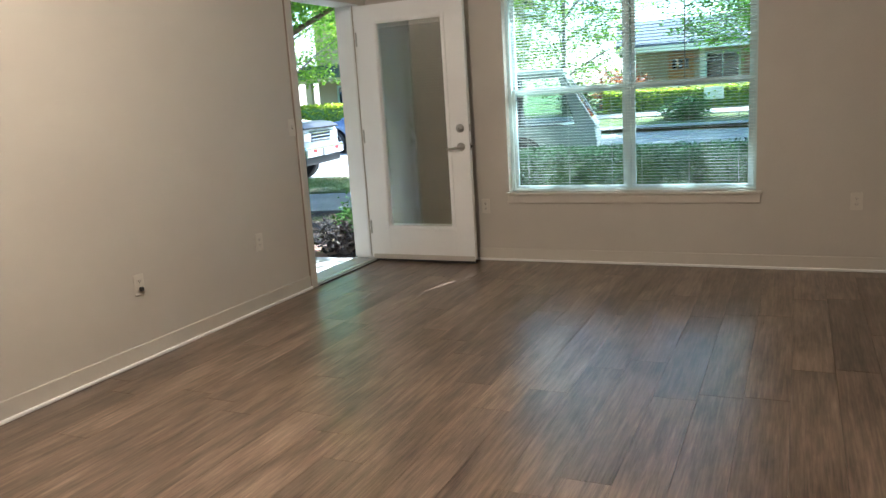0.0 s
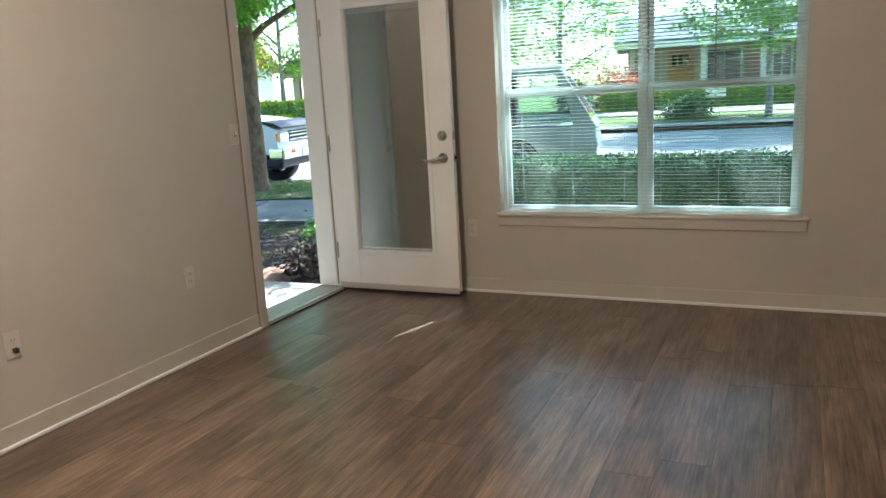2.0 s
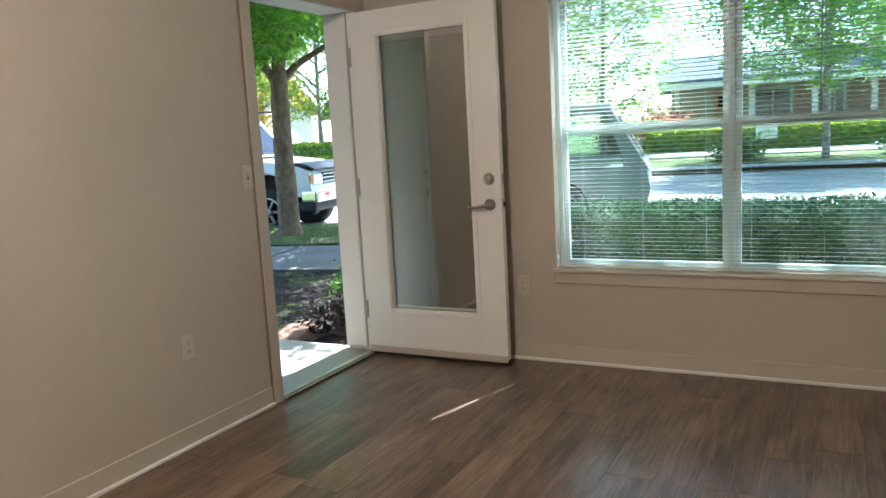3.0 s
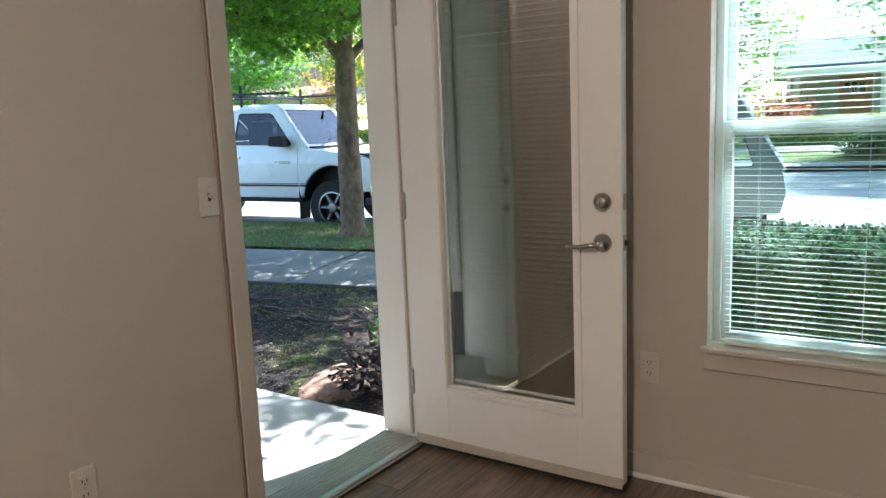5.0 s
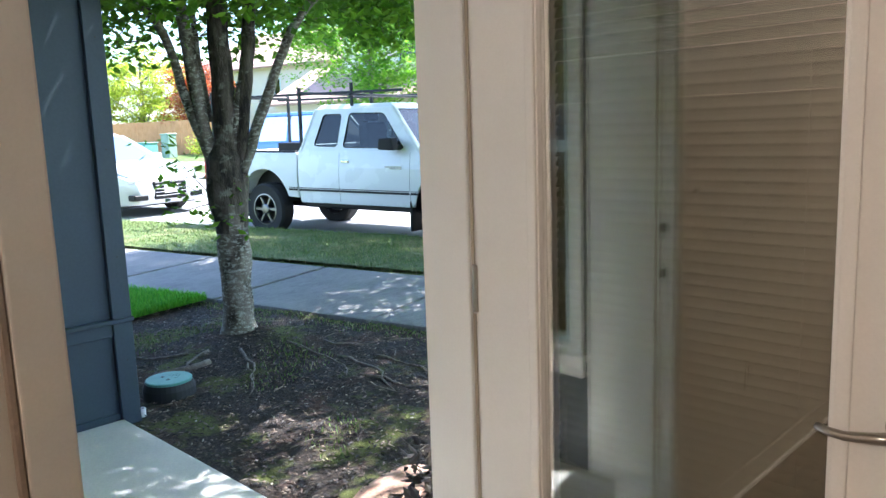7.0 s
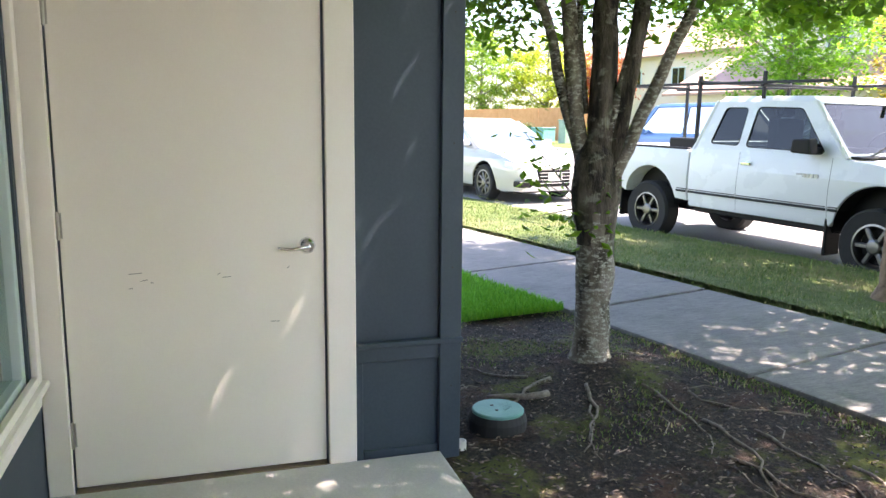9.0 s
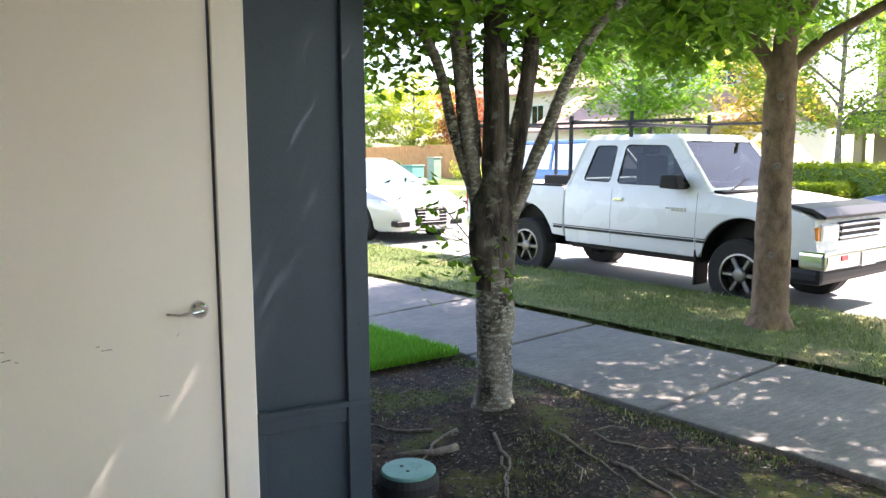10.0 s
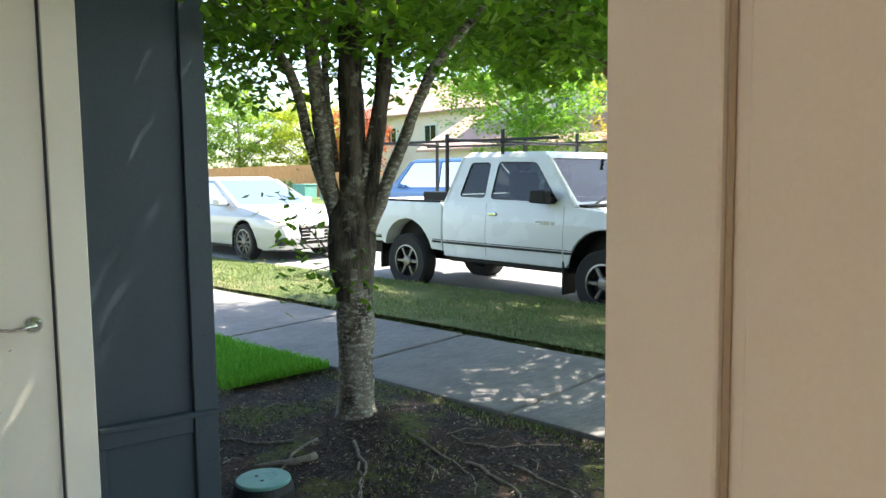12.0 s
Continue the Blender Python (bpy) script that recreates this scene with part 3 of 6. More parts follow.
def blade_mat(name, a, b, c):
    t = mat(name, a, 0.6)
    q = Net(t)
    g = q.node("NewGeometry")
    q.color(q.ramp(g.outputs["Random Per Island"], [(0.0, a), (0.55, b), (1.0, c)]))
    q.b.inputs["Subsurface Weight"].default_value = 0.0
    return t


M["lawn_blade"] = blade_mat("lawn_blade", (0.08, 0.32, 0.014), (0.14, 0.46, 0.024), (0.25, 0.54, 0.04))
M["verge_blade"] = blade_mat("verge_blade", (0.08, 0.16, 0.025), (0.17, 0.26, 0.055), (0.40, 0.35, 0.17))
m = mat("sidewalk_concrete", (0.22, 0.21, 0.205), 0.92)
n = Net(m)
v = n.world()
big, mid, fin = n.noise(v, 1.6, 6, 0.65), n.noise(n.world((6, 1, 1)), 9, 5, 0.7), n.noise(v, 90, 4, 0.7)
col = n.ramp(big, [(0.36, (0.115, 0.112, 0.118)), (0.52, (0.190, 0.183, 0.184)), (0.66, (0.255, 0.243, 0.238))])
col = n.mix(0.5, col, n.ramp(mid, [(0.36, (0.10, 0.097, 0.098)), (0.64, (0.29, 0.277, 0.265))]))
col = n.mix(0.25, col, n.ramp(fin, [(0.35, (0.09, 0.085, 0.08)), (0.65, (0.36, 0.345, 0.33))]))
n.color(col)
n.bump(n.mix(0.6, mid, fin), 0.8, 0.006)
M["sidewalk"] = m
# far paler than asphalt: the sunlit road's glare is in its colour
M["asphalt"] = mottled("glare_pale_asphalt", (0.22, 0.215, 0.21), (0.31, 0.305, 0.295), 0.8, (0.8, 0.95), 0.6, 110)
M["kerb"] = mottled("kerb_concrete", (0.24, 0.235, 0.22), (0.32, 0.31, 0.29), 2, (0.85, 0.95), 0.4, 80)


def strip(name, s0, s1, d0, d1, lift, material, label, category, ds=1.0, dd=0.5, rough=0.0, seed=1):
    """A sheet of ground between two lines of the street, following its slope."""
    b = bmesh.new()
    ns, nd = max(1, int((s1 - s0) / ds)), max(1, int((d1 - d0) / dd))
    rows = []
    for i in range(ns + 1):
        row = []
        for j in range(nd + 1):
            p = at(s0 + (s1 - s0) * i / ns, d0 + (d1 - d0) * j / nd, lift)
            if rough:
                p.z += rough * noise.noise(p * 2.3 + Vector((seed, 0, 0))) + 0.5 * rough * noise.noise(p * 7.0)
            row.append(b.verts.new(p))
        rows.append(row)
    for r, q in zip(rows, rows[1:]):
        for j in range(nd):
            b.faces.new((r[j], q[j], q[j + 1], r[j + 1]))
    return tagged(part(name, b, material, smooth=True), label, category, kind="structure")


# one sheet to the horizon, open under the house
b = bmesh.new()
ss = [-400, -120, -60, -40, -20, -8, 0, 8, 20, 40, 60, 120, 400]
dd = [-60, -20, -8, -2, 1.2, 3.55, 5, 7, 16.3, 19, 24, 45, 100, 400]
grid = [[b.verts.new(at(s, d, -0.2)) for d in dd] for s in ss]
for r, q in zip(grid, grid[1:]):
    for j in range(len(dd) - 1):
        b.faces.new((r[j], q[j], q[j + 1], r[j + 1]))
tagged(part("ground", b, M["field"]), "grass and soil reaching to the horizon", "ground", kind="structure")

# mulch bed in front of the porch, bounded by the walk
b = bmesh.new()
rows = []
for i in range(150):
    x = -9.3 + i * 0.085
    row = []
    s1, _ = sd(x, 9)
    y1 = 7.075 if x > -6.55 else 7.14
    t = math.tan(radians(SA))
    y2 = SO.y + (3.62 - (x - SO.x) * -math.sin(radians(SA))) / math.cos(radians(SA))
    for j in range(27):
        y = y1 + (y2 - y1) * j / 26
        _, d = sd(x, y)
        z = zg(d) - 0.012 + 0.018 * noise.noise(Vector((x * 2.1, y * 2.1, 0))) + 0.012 * noise.noise(Vector((x * 9, y * 9, 3)))
        z += 0.07 * math.exp(-((x + 7.19) ** 2 + (y - 8.31) ** 2) / 0.22)
        row.append(b.verts.new((x, y, z)))
    rows.append(row)
for r, q in zip(rows, rows[1:]):
    for j in range(26):
        b.faces.new((r[j], q[j], q[j + 1], r[j + 1]))
tagged(part("mulch_bed", b, M["mulch"], smooth=True), "dark bark mulch bed with moss and bare soil", "flower bed", kind="structure")


def bed_z(x, y):
    return zg(sd(x, y)[1]) - 0.012 + 0.018 * noise.noise(Vector((x * 2.1, y * 2.1, 0))) + 0.07 * math.exp(-((x + 7.19) ** 2 + (y - 8.31) ** 2) / 0.22)


# lawn corner beside the bed
b = bmesh.new()
rows = []
for i in range(26):
    f = i / 25
    row = []
    for j in range(14):
        g2 = j / 13
        x = -8.36 - f * 9.0
        s_, d_ = 0, 3.52
        y_far = SO.y + (3.55 - (x - SO.x) * -math.sin(radians(SA))) / math.cos(radians(SA))
        y_near = 7.3 if f > 0.08 else 7.92 - 0.1 * f
        y = y_near + (y_far - y_near) * g2
        row.append(b.verts.new((x, y, zg(sd(x, y)[1]) + 0.02 + 0.01 * noise.noise(Vector((x, y, 0))))))
    rows.append(row)
for r, q in zip(rows, rows[1:]):
    for j in range(13):
        b.faces.new((r[j], q[j], q[j + 1], r[j + 1]))
tagged(part("lawn", b, M["lawn"], smooth=True), "bright green watered lawn", "lawn", kind="structure")


def blades(name, label, material, spots, height, width, seed):
    r = random.Random(seed)
    vs, fs = [], []
    for x, y, z in spots:
        h, w, a = height * r.uniform(0.5, 1.3), width * r.uniform(0.7, 1.3), r.uniform(0, math.tau)
        lean = Vector((r.gauss(0, 0.35), r.gauss(0, 0.35), 1)) * h
        side = Vector((math.cos(a), math.sin(a), 0)) * w / 2
        p = Vector((x, y, z))
        k = len(vs)
        bend = p + lean * 0.55 + Vector((0, 0, 0.08 * h))
        vs += [p - side, p + side, bend + side * 0.7, bend - side * 0.7, p + lean]
        fs += [(k, k + 1, k + 2, k + 3), (k + 3, k + 2, k + 4)]
    me = bpy.data.meshes.new(name)
    me.from_pydata(vs, [], fs)
    me.materials.append(material)
    return tagged(new(name, me), label, "grass", kind="stuff")


rng = random.Random(3)
spots = []
for _ in range(26000):
    x = -8.36 - 6.0 * rng.random() ** 1.5
    y_far = SO.y + (3.55 - (x - SO.x) * -math.sin(radians(SA))) / math.cos(radians(SA))
    y = rng.uniform(7.85 + 0.1 * rng.random() if x > -9 else 7.4, y_far)
    spots.append((x, y, zg(sd(x, y)[1]) + 0.015))
blades("lawn_grass", "lush bright green lawn blades", M["lawn_blade"], spots, 0.06, 0.008, 4)
spots = []
for _ in range(48000):
    s, d = rng.uniform(-13, 3.5), 5.17 + 1.85 * rng.random() ** 0.9
    if noise.noise(Vector((s * 0.9, d * 1.3, 4))) < rng.uniform(-0.7, 0.25) - 0.1:
        continue
    spots.append(tuple(at(s, d, 0.0)))
blades("verge_grass", "short patchy verge grass, green and straw", M["verge_blade"], spots, 0.04, 0.007, 5)
spots = [tuple(at(rng.uniform(-9, 6), 5.03 + abs(rng.gauss(0, 0.05)), -0.02)) for _ in range(1300)]
blades("edge_grass", "ragged grass along the walk's edge", M["verge_blade"], spots, 0.05, 0.007, 6)

strip("verge", -60, 40, 5.19, 6.95, 0.012, M["verge"], "patchy grass verge between walk and road", "verge", 0.5, 0.2, 0.02)
strip("verge_soil", -60, 40, 4.98, 5.22, -0.05, M["mulch"], "bare soil edge beside the walk", "soil", 0.5, 0.08, 0.01)
strip("road", -120, 120, 7.05, 16.2, 0.0, M["asphalt"], "asphalt road, its sunlit glare in the pale colour", "road", 4, 1.5)
strip("kerb_near", -60, 60, 6.90, 7.06, -0.012, M["kerb"], "low concrete kerb", "kerb", 2, 0.09)
strip("kerb_far", -120, 120, 16.2, 16.4, 0.12, M["kerb"], "concrete kerb of the far side", "kerb", 4, 0.2)
strip("verge_far", -120, 120, 16.4, 18.6, 0.10, M["verge"], "grass verge of the far side", "verge", 2, 0.5, 0.03)
strip("sidewalk_far", -120, 120, 18.6, 20.1, 0.12, M["sidewalk"], "concrete walk of the far side", "pavement", 4, 0.7)
strip("garden_far", -120, 120, 20.1, 60, 0.06, M["field"], "green front gardens of the far side", "garden", 3, 2, 0.05)

# scattered bark, twigs and leaf litter
M["chips"] = blade_mat("bark_chips", (0.010, 0.007, 0.006), (0.036, 0.022, 0.017), (0.26, 0.19, 0.15))
M["litter"] = blade_mat("leaf_litter", (0.16, 0.10, 0.05), (0.30, 0.23, 0.16), (0.42, 0.38, 0.30))


def scatter(name, label, material, count, size, seed, box4, flat=0.3):
    r = random.Random(seed)
    vs, fs = [], []
    for _ in range(count):
        x, y = r.uniform(box4[0], box4[1]), r.uniform(box4[2], box4[3])
        if sd(x, y)[1] > 3.58:
            continue
        z = bed_z(x, y) + 0.008
        a, l, w = r.uniform(0, math.tau), size * r.uniform(0.5, 1.6), size * r.uniform(0.2, 0.6)
        u_ = Vector((math.cos(a), math.sin(a), r.uniform(-flat, flat))) * l / 2
        v_ = Vector((-math.sin(a), math.cos(a), r.uniform(-flat, flat))) * w / 2
        c_ = Vector((x, y, z))
        up = Vector((0, 0, size * 0.18))
        k = len(vs)
        vs += [c_ - u_, c_ - v_, c_ + u_, c_ + v_, c_ + up]
        fs += [(k, k + 1, k + 4), (k + 1, k + 2, k + 4), (k + 2, k + 3, k + 4), (k + 3, k, k + 4)]
    me = bpy.data.meshes.new(name)
    me.from_pydata(vs, [], fs)
    me.materials.append(material)
    return tagged(new(name, me), label, "litter", kind="stuff")


scatter("bark_chips", "dark shredded bark chips", M["chips"], 15000, 0.028, 21, (-9.2, -2.6, 7.1, 9.9))
scatter("leaf_litter", "dry leaf bits and pale wood flecks", M["litter"], 1100, 0.024, 22, (-9.0, -3.0, 7.1, 9.8))
spots = []
for _ in range(12000):
    x, y = rng.uniform(-8.8, -4.0), rng.uniform(7.5, 9.9)
    if sd(x, y)[1] < 3.58 and noise.noise(Vector((x * 1.5, y * 1.5, 9))) > 0.22:
        spots.append((x, y, bed_z(x, y)))
for _ in range(1600):
    s = rng.uniform(-5.5, -1.8)
    p = at(s, 3.55 - abs(rng.gauss(0, 0.08)), 0)
    spots.append((p.x, p.y, bed_z(p.x, p.y)))
blades("moss_tufts", "low moss and weed tufts on the mulch", M["verge_blade"], spots, 0.022, 0.007, 8)

# surface roots and twigs
M["root"] = mottled("root_bark", (0.11, 0.085, 0.068), (0.31, 0.26, 0.215), 25, (0.8, 0.95), 0.5, 160)
rng = random.Random(14)


def root(x, y, heading, length, r0):
    pts, rad = [], []
    h = heading
    for k in range(9):
        pts.append((x, y, bed_z(x, y) + r0 * 0.35 + 0.012 * noise.noise(Vector((x * 5, y * 5, 2)))))
        rad.append(r0 * (1 - 0.085 * k))
        h += rng.uniform(-0.55, 0.55)
        x, y = x + math.cos(h) * length / 8, y + math.sin(h) * length / 8
        if sd(x, y)[1] > 3.5:
            break
    return tagged(part("tree_root", tube(bmesh.new(), pts, rad, 7), M["root"], smooth=True), "gnarled surface root lying in the mulch", "root", "surface roots")


for x, y, h, l, r0 in ((-7.0, 7.95, -1.0, 0.55, 0.013), (-6.85, 8.1, -0.5, 0.8, 0.012), (-6.75, 8.4, 0.1, 0.9, 0.011), (-6.6, 8.6, 0.35, 0.9, 0.010), (-6.25, 8.45, 0.0, 0.8, 0.013), (-6.05, 8.6, 0.2, 0.8, 0.010), (-6.82, 7.85, -1.6, 0.35, 0.026), (-7.1, 7.85, -2.2, 0.6, 0.011), (-5.85, 8.3, 0.1, 0.7, 0.009), (-5.6, 8.75, 0.3, 0.7, 0.010), (-5.2, 8.95, 0.1, 0.6, 0.008), (-6.6, 8.0, -0.3, 0.6, 0.008)):
    root(x, y, h, l, r0)
for _ in range(14):
    x, y = rng.uniform(-8, -3.9), rng.uniform(7.3, 8.9)
    a, l = rng.uniform(0, math.tau), rng.uniform(0.08, 0.3)
    z = bed_z(x, y) + 0.012
    tagged(part("twig", tube(bmesh.new(), [(x, y, z), (x + 0.5 * l * math.cos(a), y + 0.5 * l * math.sin(a), z + 0.01), (x + l * math.cos(a + 0.3), y + l * math.sin(a + 0.3), z)], [0.004, 0.0035, 0.002], 5), M["root"]), "dry pale twig lying on the mulch", "twig", "fallen twigs")

# round irrigation valve box
M["valve_green"] = mottled("faded_green_plastic", (0.10, 0.30, 0.27), (0.17, 0.40, 0.36), 9, (0.5, 0.7), 0.1, 120)
vx, vy = -6.58, 7.46
vz = bed_z(vx, vy)
valve = thing("valve_box", "round irrigation box with faded green lid in mulch", "valve box", m=pose(vx, vy, vz))
part("body", lathe(bmesh.new(), [(0.15, -0.06), (0.148, 0.05), (0.135, 0.085), (0.13, 0.085)], None, 32), M["black"], valve, "black plastic body", smooth=False)
lid = part("lid", lathe(bmesh.new(), [(0.132, 0.082), (0.132, 0.096), (0.127, 0.101), (0.02, 0.103)], None, 32), M["valve_green"], valve, "faded green lid")
for x in (-0.035, 0.035):
    part("lid_hole", lathe(bmesh.new(), [(0.009, 0.1025), (0.009, 0.1045), (0.006, 0.1047)], pose(x, -0.02, 0), 12), M["dark"], lid)
for k in range(5):
    part("lettering_bar", box(-0.05 + 0.012 * (k % 2), 0.05 - 0.01 * k, 0.02 + k * 0.012, 0.024 + k * 0.012, 0.1022, 0.1036), M["valve_green"], lid)
pipe = lathe(bmesh.new(), [(0.024, 0.0), (0.024, 0.08), (0.019, 0.08), (0.019, 0.02)], None, 16)
tagged(part("pipe_end", pipe, M["white"]), "short white pipe end beside the wall", "pipe").location = (-6.40, 7.205, bed_z(-6.40, 7.205) - 0.035)

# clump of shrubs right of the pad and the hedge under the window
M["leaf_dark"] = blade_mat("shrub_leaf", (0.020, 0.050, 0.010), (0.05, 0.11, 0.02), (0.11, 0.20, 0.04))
M["leaf_hedge"] = blade_mat("hedge_leaf", (0.016, 0.070, 0.012), (0.042, 0.145, 0.026), (0.10, 0.25, 0.05))
M["leaf_low"] = blade_mat("purple_leaf", (0.020, 0.012, 0.012), (0.05, 0.03, 0.025), (0.12, 0.09, 0.06))


def leaf_cloud(vs, fs, spots, size, r, flat=0.6, droop=0.0):
    """Folded leaves of two faces at the given spots."""
    for p in spots:
        a = r.uniform(0, math.tau)
        u_ = Vector((math.cos(a), math.sin(a), r.gauss(-droop, flat))).normalized()
        w_ = u_.cross(Vector((r.gauss(0, 0.4), r.gauss(0, 0.4), 1))).normalized()
        n_ = u_.cross(w_)
        l = size * r.uniform(0.6, 1.35)
        p = Vector(p)
        k = len(vs)
        vs += [p, p + u_ * l * 0.45 + w_ * l * 0.27 + n_ * l * 0.07, p + u_ * l, p + u_ * l * 0.45 - w_ * l * 0.27 + n_ * l * 0.07]
        fs += [(k, k + 1, k + 2), (k, k + 2, k + 3)]


def cloud_mesh(name, vs, fs, material):
    me = bpy.data.meshes.new(name)
    me.from_pydata(vs, [], fs)
    me.materials.append(material)
    return me


def hedge(name, label, x0, x1, y0, y1, z0, z1, count, size, material, seed, core=True, m=None):
    """A clipped hedge: leaves over a plain dark green core box."""
    root_ = thing(name, label, "hedge", m=m)
    r = random.Random(seed)
    vs, fs = [], []
    spots = []
    for _ in range(count):
        f = r.random()
        x, y = r.uniform(x0, x1), r.uniform(y0, y1)
        z = z0 + (z1 - z0) * r.random() ** 0.8
        k = r.random()
        inset = abs(r.gauss(0, 0.035))
        if k < 0.4:
            z = z1 - inset + 0.03 * noise.noise(Vector((x * 3, y * 3, seed)))
        elif k < 0.72:
            y = y0 + inset + 0.05 * noise.noise(Vector((x * 3, z * 4, seed)))
        elif k < 0.84:
            y = y1 - inset
        else:
            x = x0 + inset if r.random() < 0.5 else x1 - inset
        spots.append((x, y, z))
    leaf_cloud(vs, fs, spots, size, r)
    leaves = new("leaves", cloud_mesh("leaves", vs, fs, material))
    leaves.parent = root_
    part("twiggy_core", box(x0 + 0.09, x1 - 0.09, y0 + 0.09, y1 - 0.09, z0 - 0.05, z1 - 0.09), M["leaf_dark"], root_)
    return root_


hedge("hedge", "clipped green boxwood hedge under the window", -2.75, 3.2, 7.95, 8.75, -0.12, 0.76, 60000, 0.034, M["leaf_hedge"], 31)
rng = random.Random(8)


def shrub(name, label, x, y, radius, height, count, size, material, seed, z0=None):
    root_ = thing(name, label, "shrub", m=pose(x, y, bed_z(x, y) if z0 is None else z0))
    r = random.Random(seed)
    b_ = bmesh.new()
    spots = []
    for _ in range(max(8, count // 45)):
        a, e = r.uniform(0, math.tau), r.uniform(0.25, 1.4)
        tip = Vector((math.cos(a) * math.cos(e) * radius, math.sin(a) * math.cos(e) * radius, height * math.sin(e))) * r.uniform(0.75, 1.1)
        tube(b_, [(0, 0, -0.03), tuple(tip * 0.5 + Vector((0, 0, 0.06 * height))), tuple(tip)], [0.008, 0.005, 0.002], 5)
        for _ in range(45):
            spots.append(tip * r.uniform(0.45, 1.05) + Vector((r.gauss(0, radius * 0.12), r.gauss(0, radius * 0.12), r.gauss(0, height * 0.08) + 0.02)))
    spots = [p for p in spots if p.z > 0]
    vs, fs = [], []
    leaf_cloud(vs, fs, spots, size, r)
    lv = new("leaves", cloud_mesh("leaves", vs, fs, material))
    lv.parent = root_
    part("stems", b_, M["root"], root_)
    return root_


# bare reddish earth beside the low shrub, sunlight put into its pale colour
M["sunlit_clay"] = mottled("sunlit_reddish_soil", (0.30, 0.16, 0.11), (0.48, 0.32, 0.25), 7, (0.9, 1.0), 0.8, 60)
b = bmesh.new()
hub = b.verts.new((-4.58, 7.50, bed_z(-4.58, 7.50) + 0.028))
rings = []
for f in (0.35, 0.7, 1.0):
    row = []
    for k in range(28):
        a = math.tau * k / 28
        q = f * (0.30 + 0.10 * noise.noise(Vector((math.cos(a) * 1.3, math.sin(a) * 1.3, 4))) + 0.05 * noise.noise(Vector((math.cos(a) * 5, math.sin(a) * 5, 9))))
        x, y = -4.58 + q * 0.85 * math.cos(a) - 0.25 * q * math.sin(a), 7.50 + q * 1.35 * math.sin(a)
        row.append(b.verts.new((x, y, bed_z(x, y) + (0.028, 0.018, -0.012)[(0.35, 0.7, 1.0).index(f)])))
    rings.append(row)
for k in range(28):
    b.faces.new((hub, rings[0][k], rings[0][(k + 1) % 28]))
    for lo_, hi_ in zip(rings, rings[1:]):
        b.faces.new((lo_[k], hi_[k], hi_[(k + 1) % 28], lo_[(k + 1) % 28]))
setting("soil_patch", b, M["sunlit_clay"], "patch of bare reddish soil, sunlight in its pale colour", "soil")
shrub("low_shrub", "low dark-leaved shrub beside the porch slab", -4.22, 7.44, 0.30, 0.28, 900, 0.055, M["leaf_low"], 41)
M["leaf_fresh"] = blade_mat("fresh_shrub_leaf", (0.06, 0.20, 0.02), (0.13, 0.33, 0.04), (0.24, 0.45, 0.07))
shrub("shrub", "fresh light green shrub beside the porch corner", -4.14, 7.88, 0.40, 0.58, 1700, 0.05, M["leaf_fresh"], 42)

# ---- trees ----
M["bark_grey"] = mat("lichen_bark", (0.10, 0.09, 0.08), 0.9)
n = Net(M["bark_grey"])
v = n.world((1, 1, 0.5))
a, b_, c = n.noise(v, 9, 6, 0.65), n.noise(n.world((1, 1, 2.0)), 24, 5, 0.7), n.noise(v, 130, 3)
col = n.ramp(a, [(0.36, (0.045, 0.036, 0.028)), (0.5, (0.17, 0.145, 0.115)), (0.66, (0.29, 0.255, 0.21))])
col = n.mix(n.ramp(b_, [(0.51, (0, 0, 0)), (0.58, (0.85, 0.85, 0.85))]), col, n.ramp(c, [(0.3, (0.34, 0.34, 0.29)), (0.7, (0.58, 0.57, 0.50))]))
n.color(col)
n.bump(n.mix(0.4, a, c), 0.9, 0.02)
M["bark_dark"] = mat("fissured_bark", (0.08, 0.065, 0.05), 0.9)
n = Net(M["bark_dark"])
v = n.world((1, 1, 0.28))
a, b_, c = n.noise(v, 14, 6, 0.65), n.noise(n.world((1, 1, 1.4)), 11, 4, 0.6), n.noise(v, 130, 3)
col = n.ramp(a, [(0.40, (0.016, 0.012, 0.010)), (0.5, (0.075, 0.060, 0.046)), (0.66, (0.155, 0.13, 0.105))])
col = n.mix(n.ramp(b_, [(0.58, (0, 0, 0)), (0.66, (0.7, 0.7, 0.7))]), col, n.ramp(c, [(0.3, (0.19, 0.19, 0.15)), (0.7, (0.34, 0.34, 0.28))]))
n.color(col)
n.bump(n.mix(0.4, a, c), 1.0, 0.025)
M["bark_brown"] = mat("maple_bark", (0.14, 0.10, 0.07), 0.9)
n = Net(M["bark_brown"])
v = n.world((1, 1, 0.6))
a, c = n.noise(v, 14, 6, 0.6), n.noise(v, 110, 3)
n.color(n.mix(0.25, n.ramp(a, [(0.34, (0.10, 0.058, 0.034)), (0.5, (0.215, 0.135, 0.082)), (0.68, (0.32, 0.215, 0.14))]), n.ramp(c, [(0.3, (0.09, 0.06, 0.045)), (0.7, (0.33, 0.25, 0.18))])))
n.bump(n.mix(0.5, a, c), 0.8, 0.02)


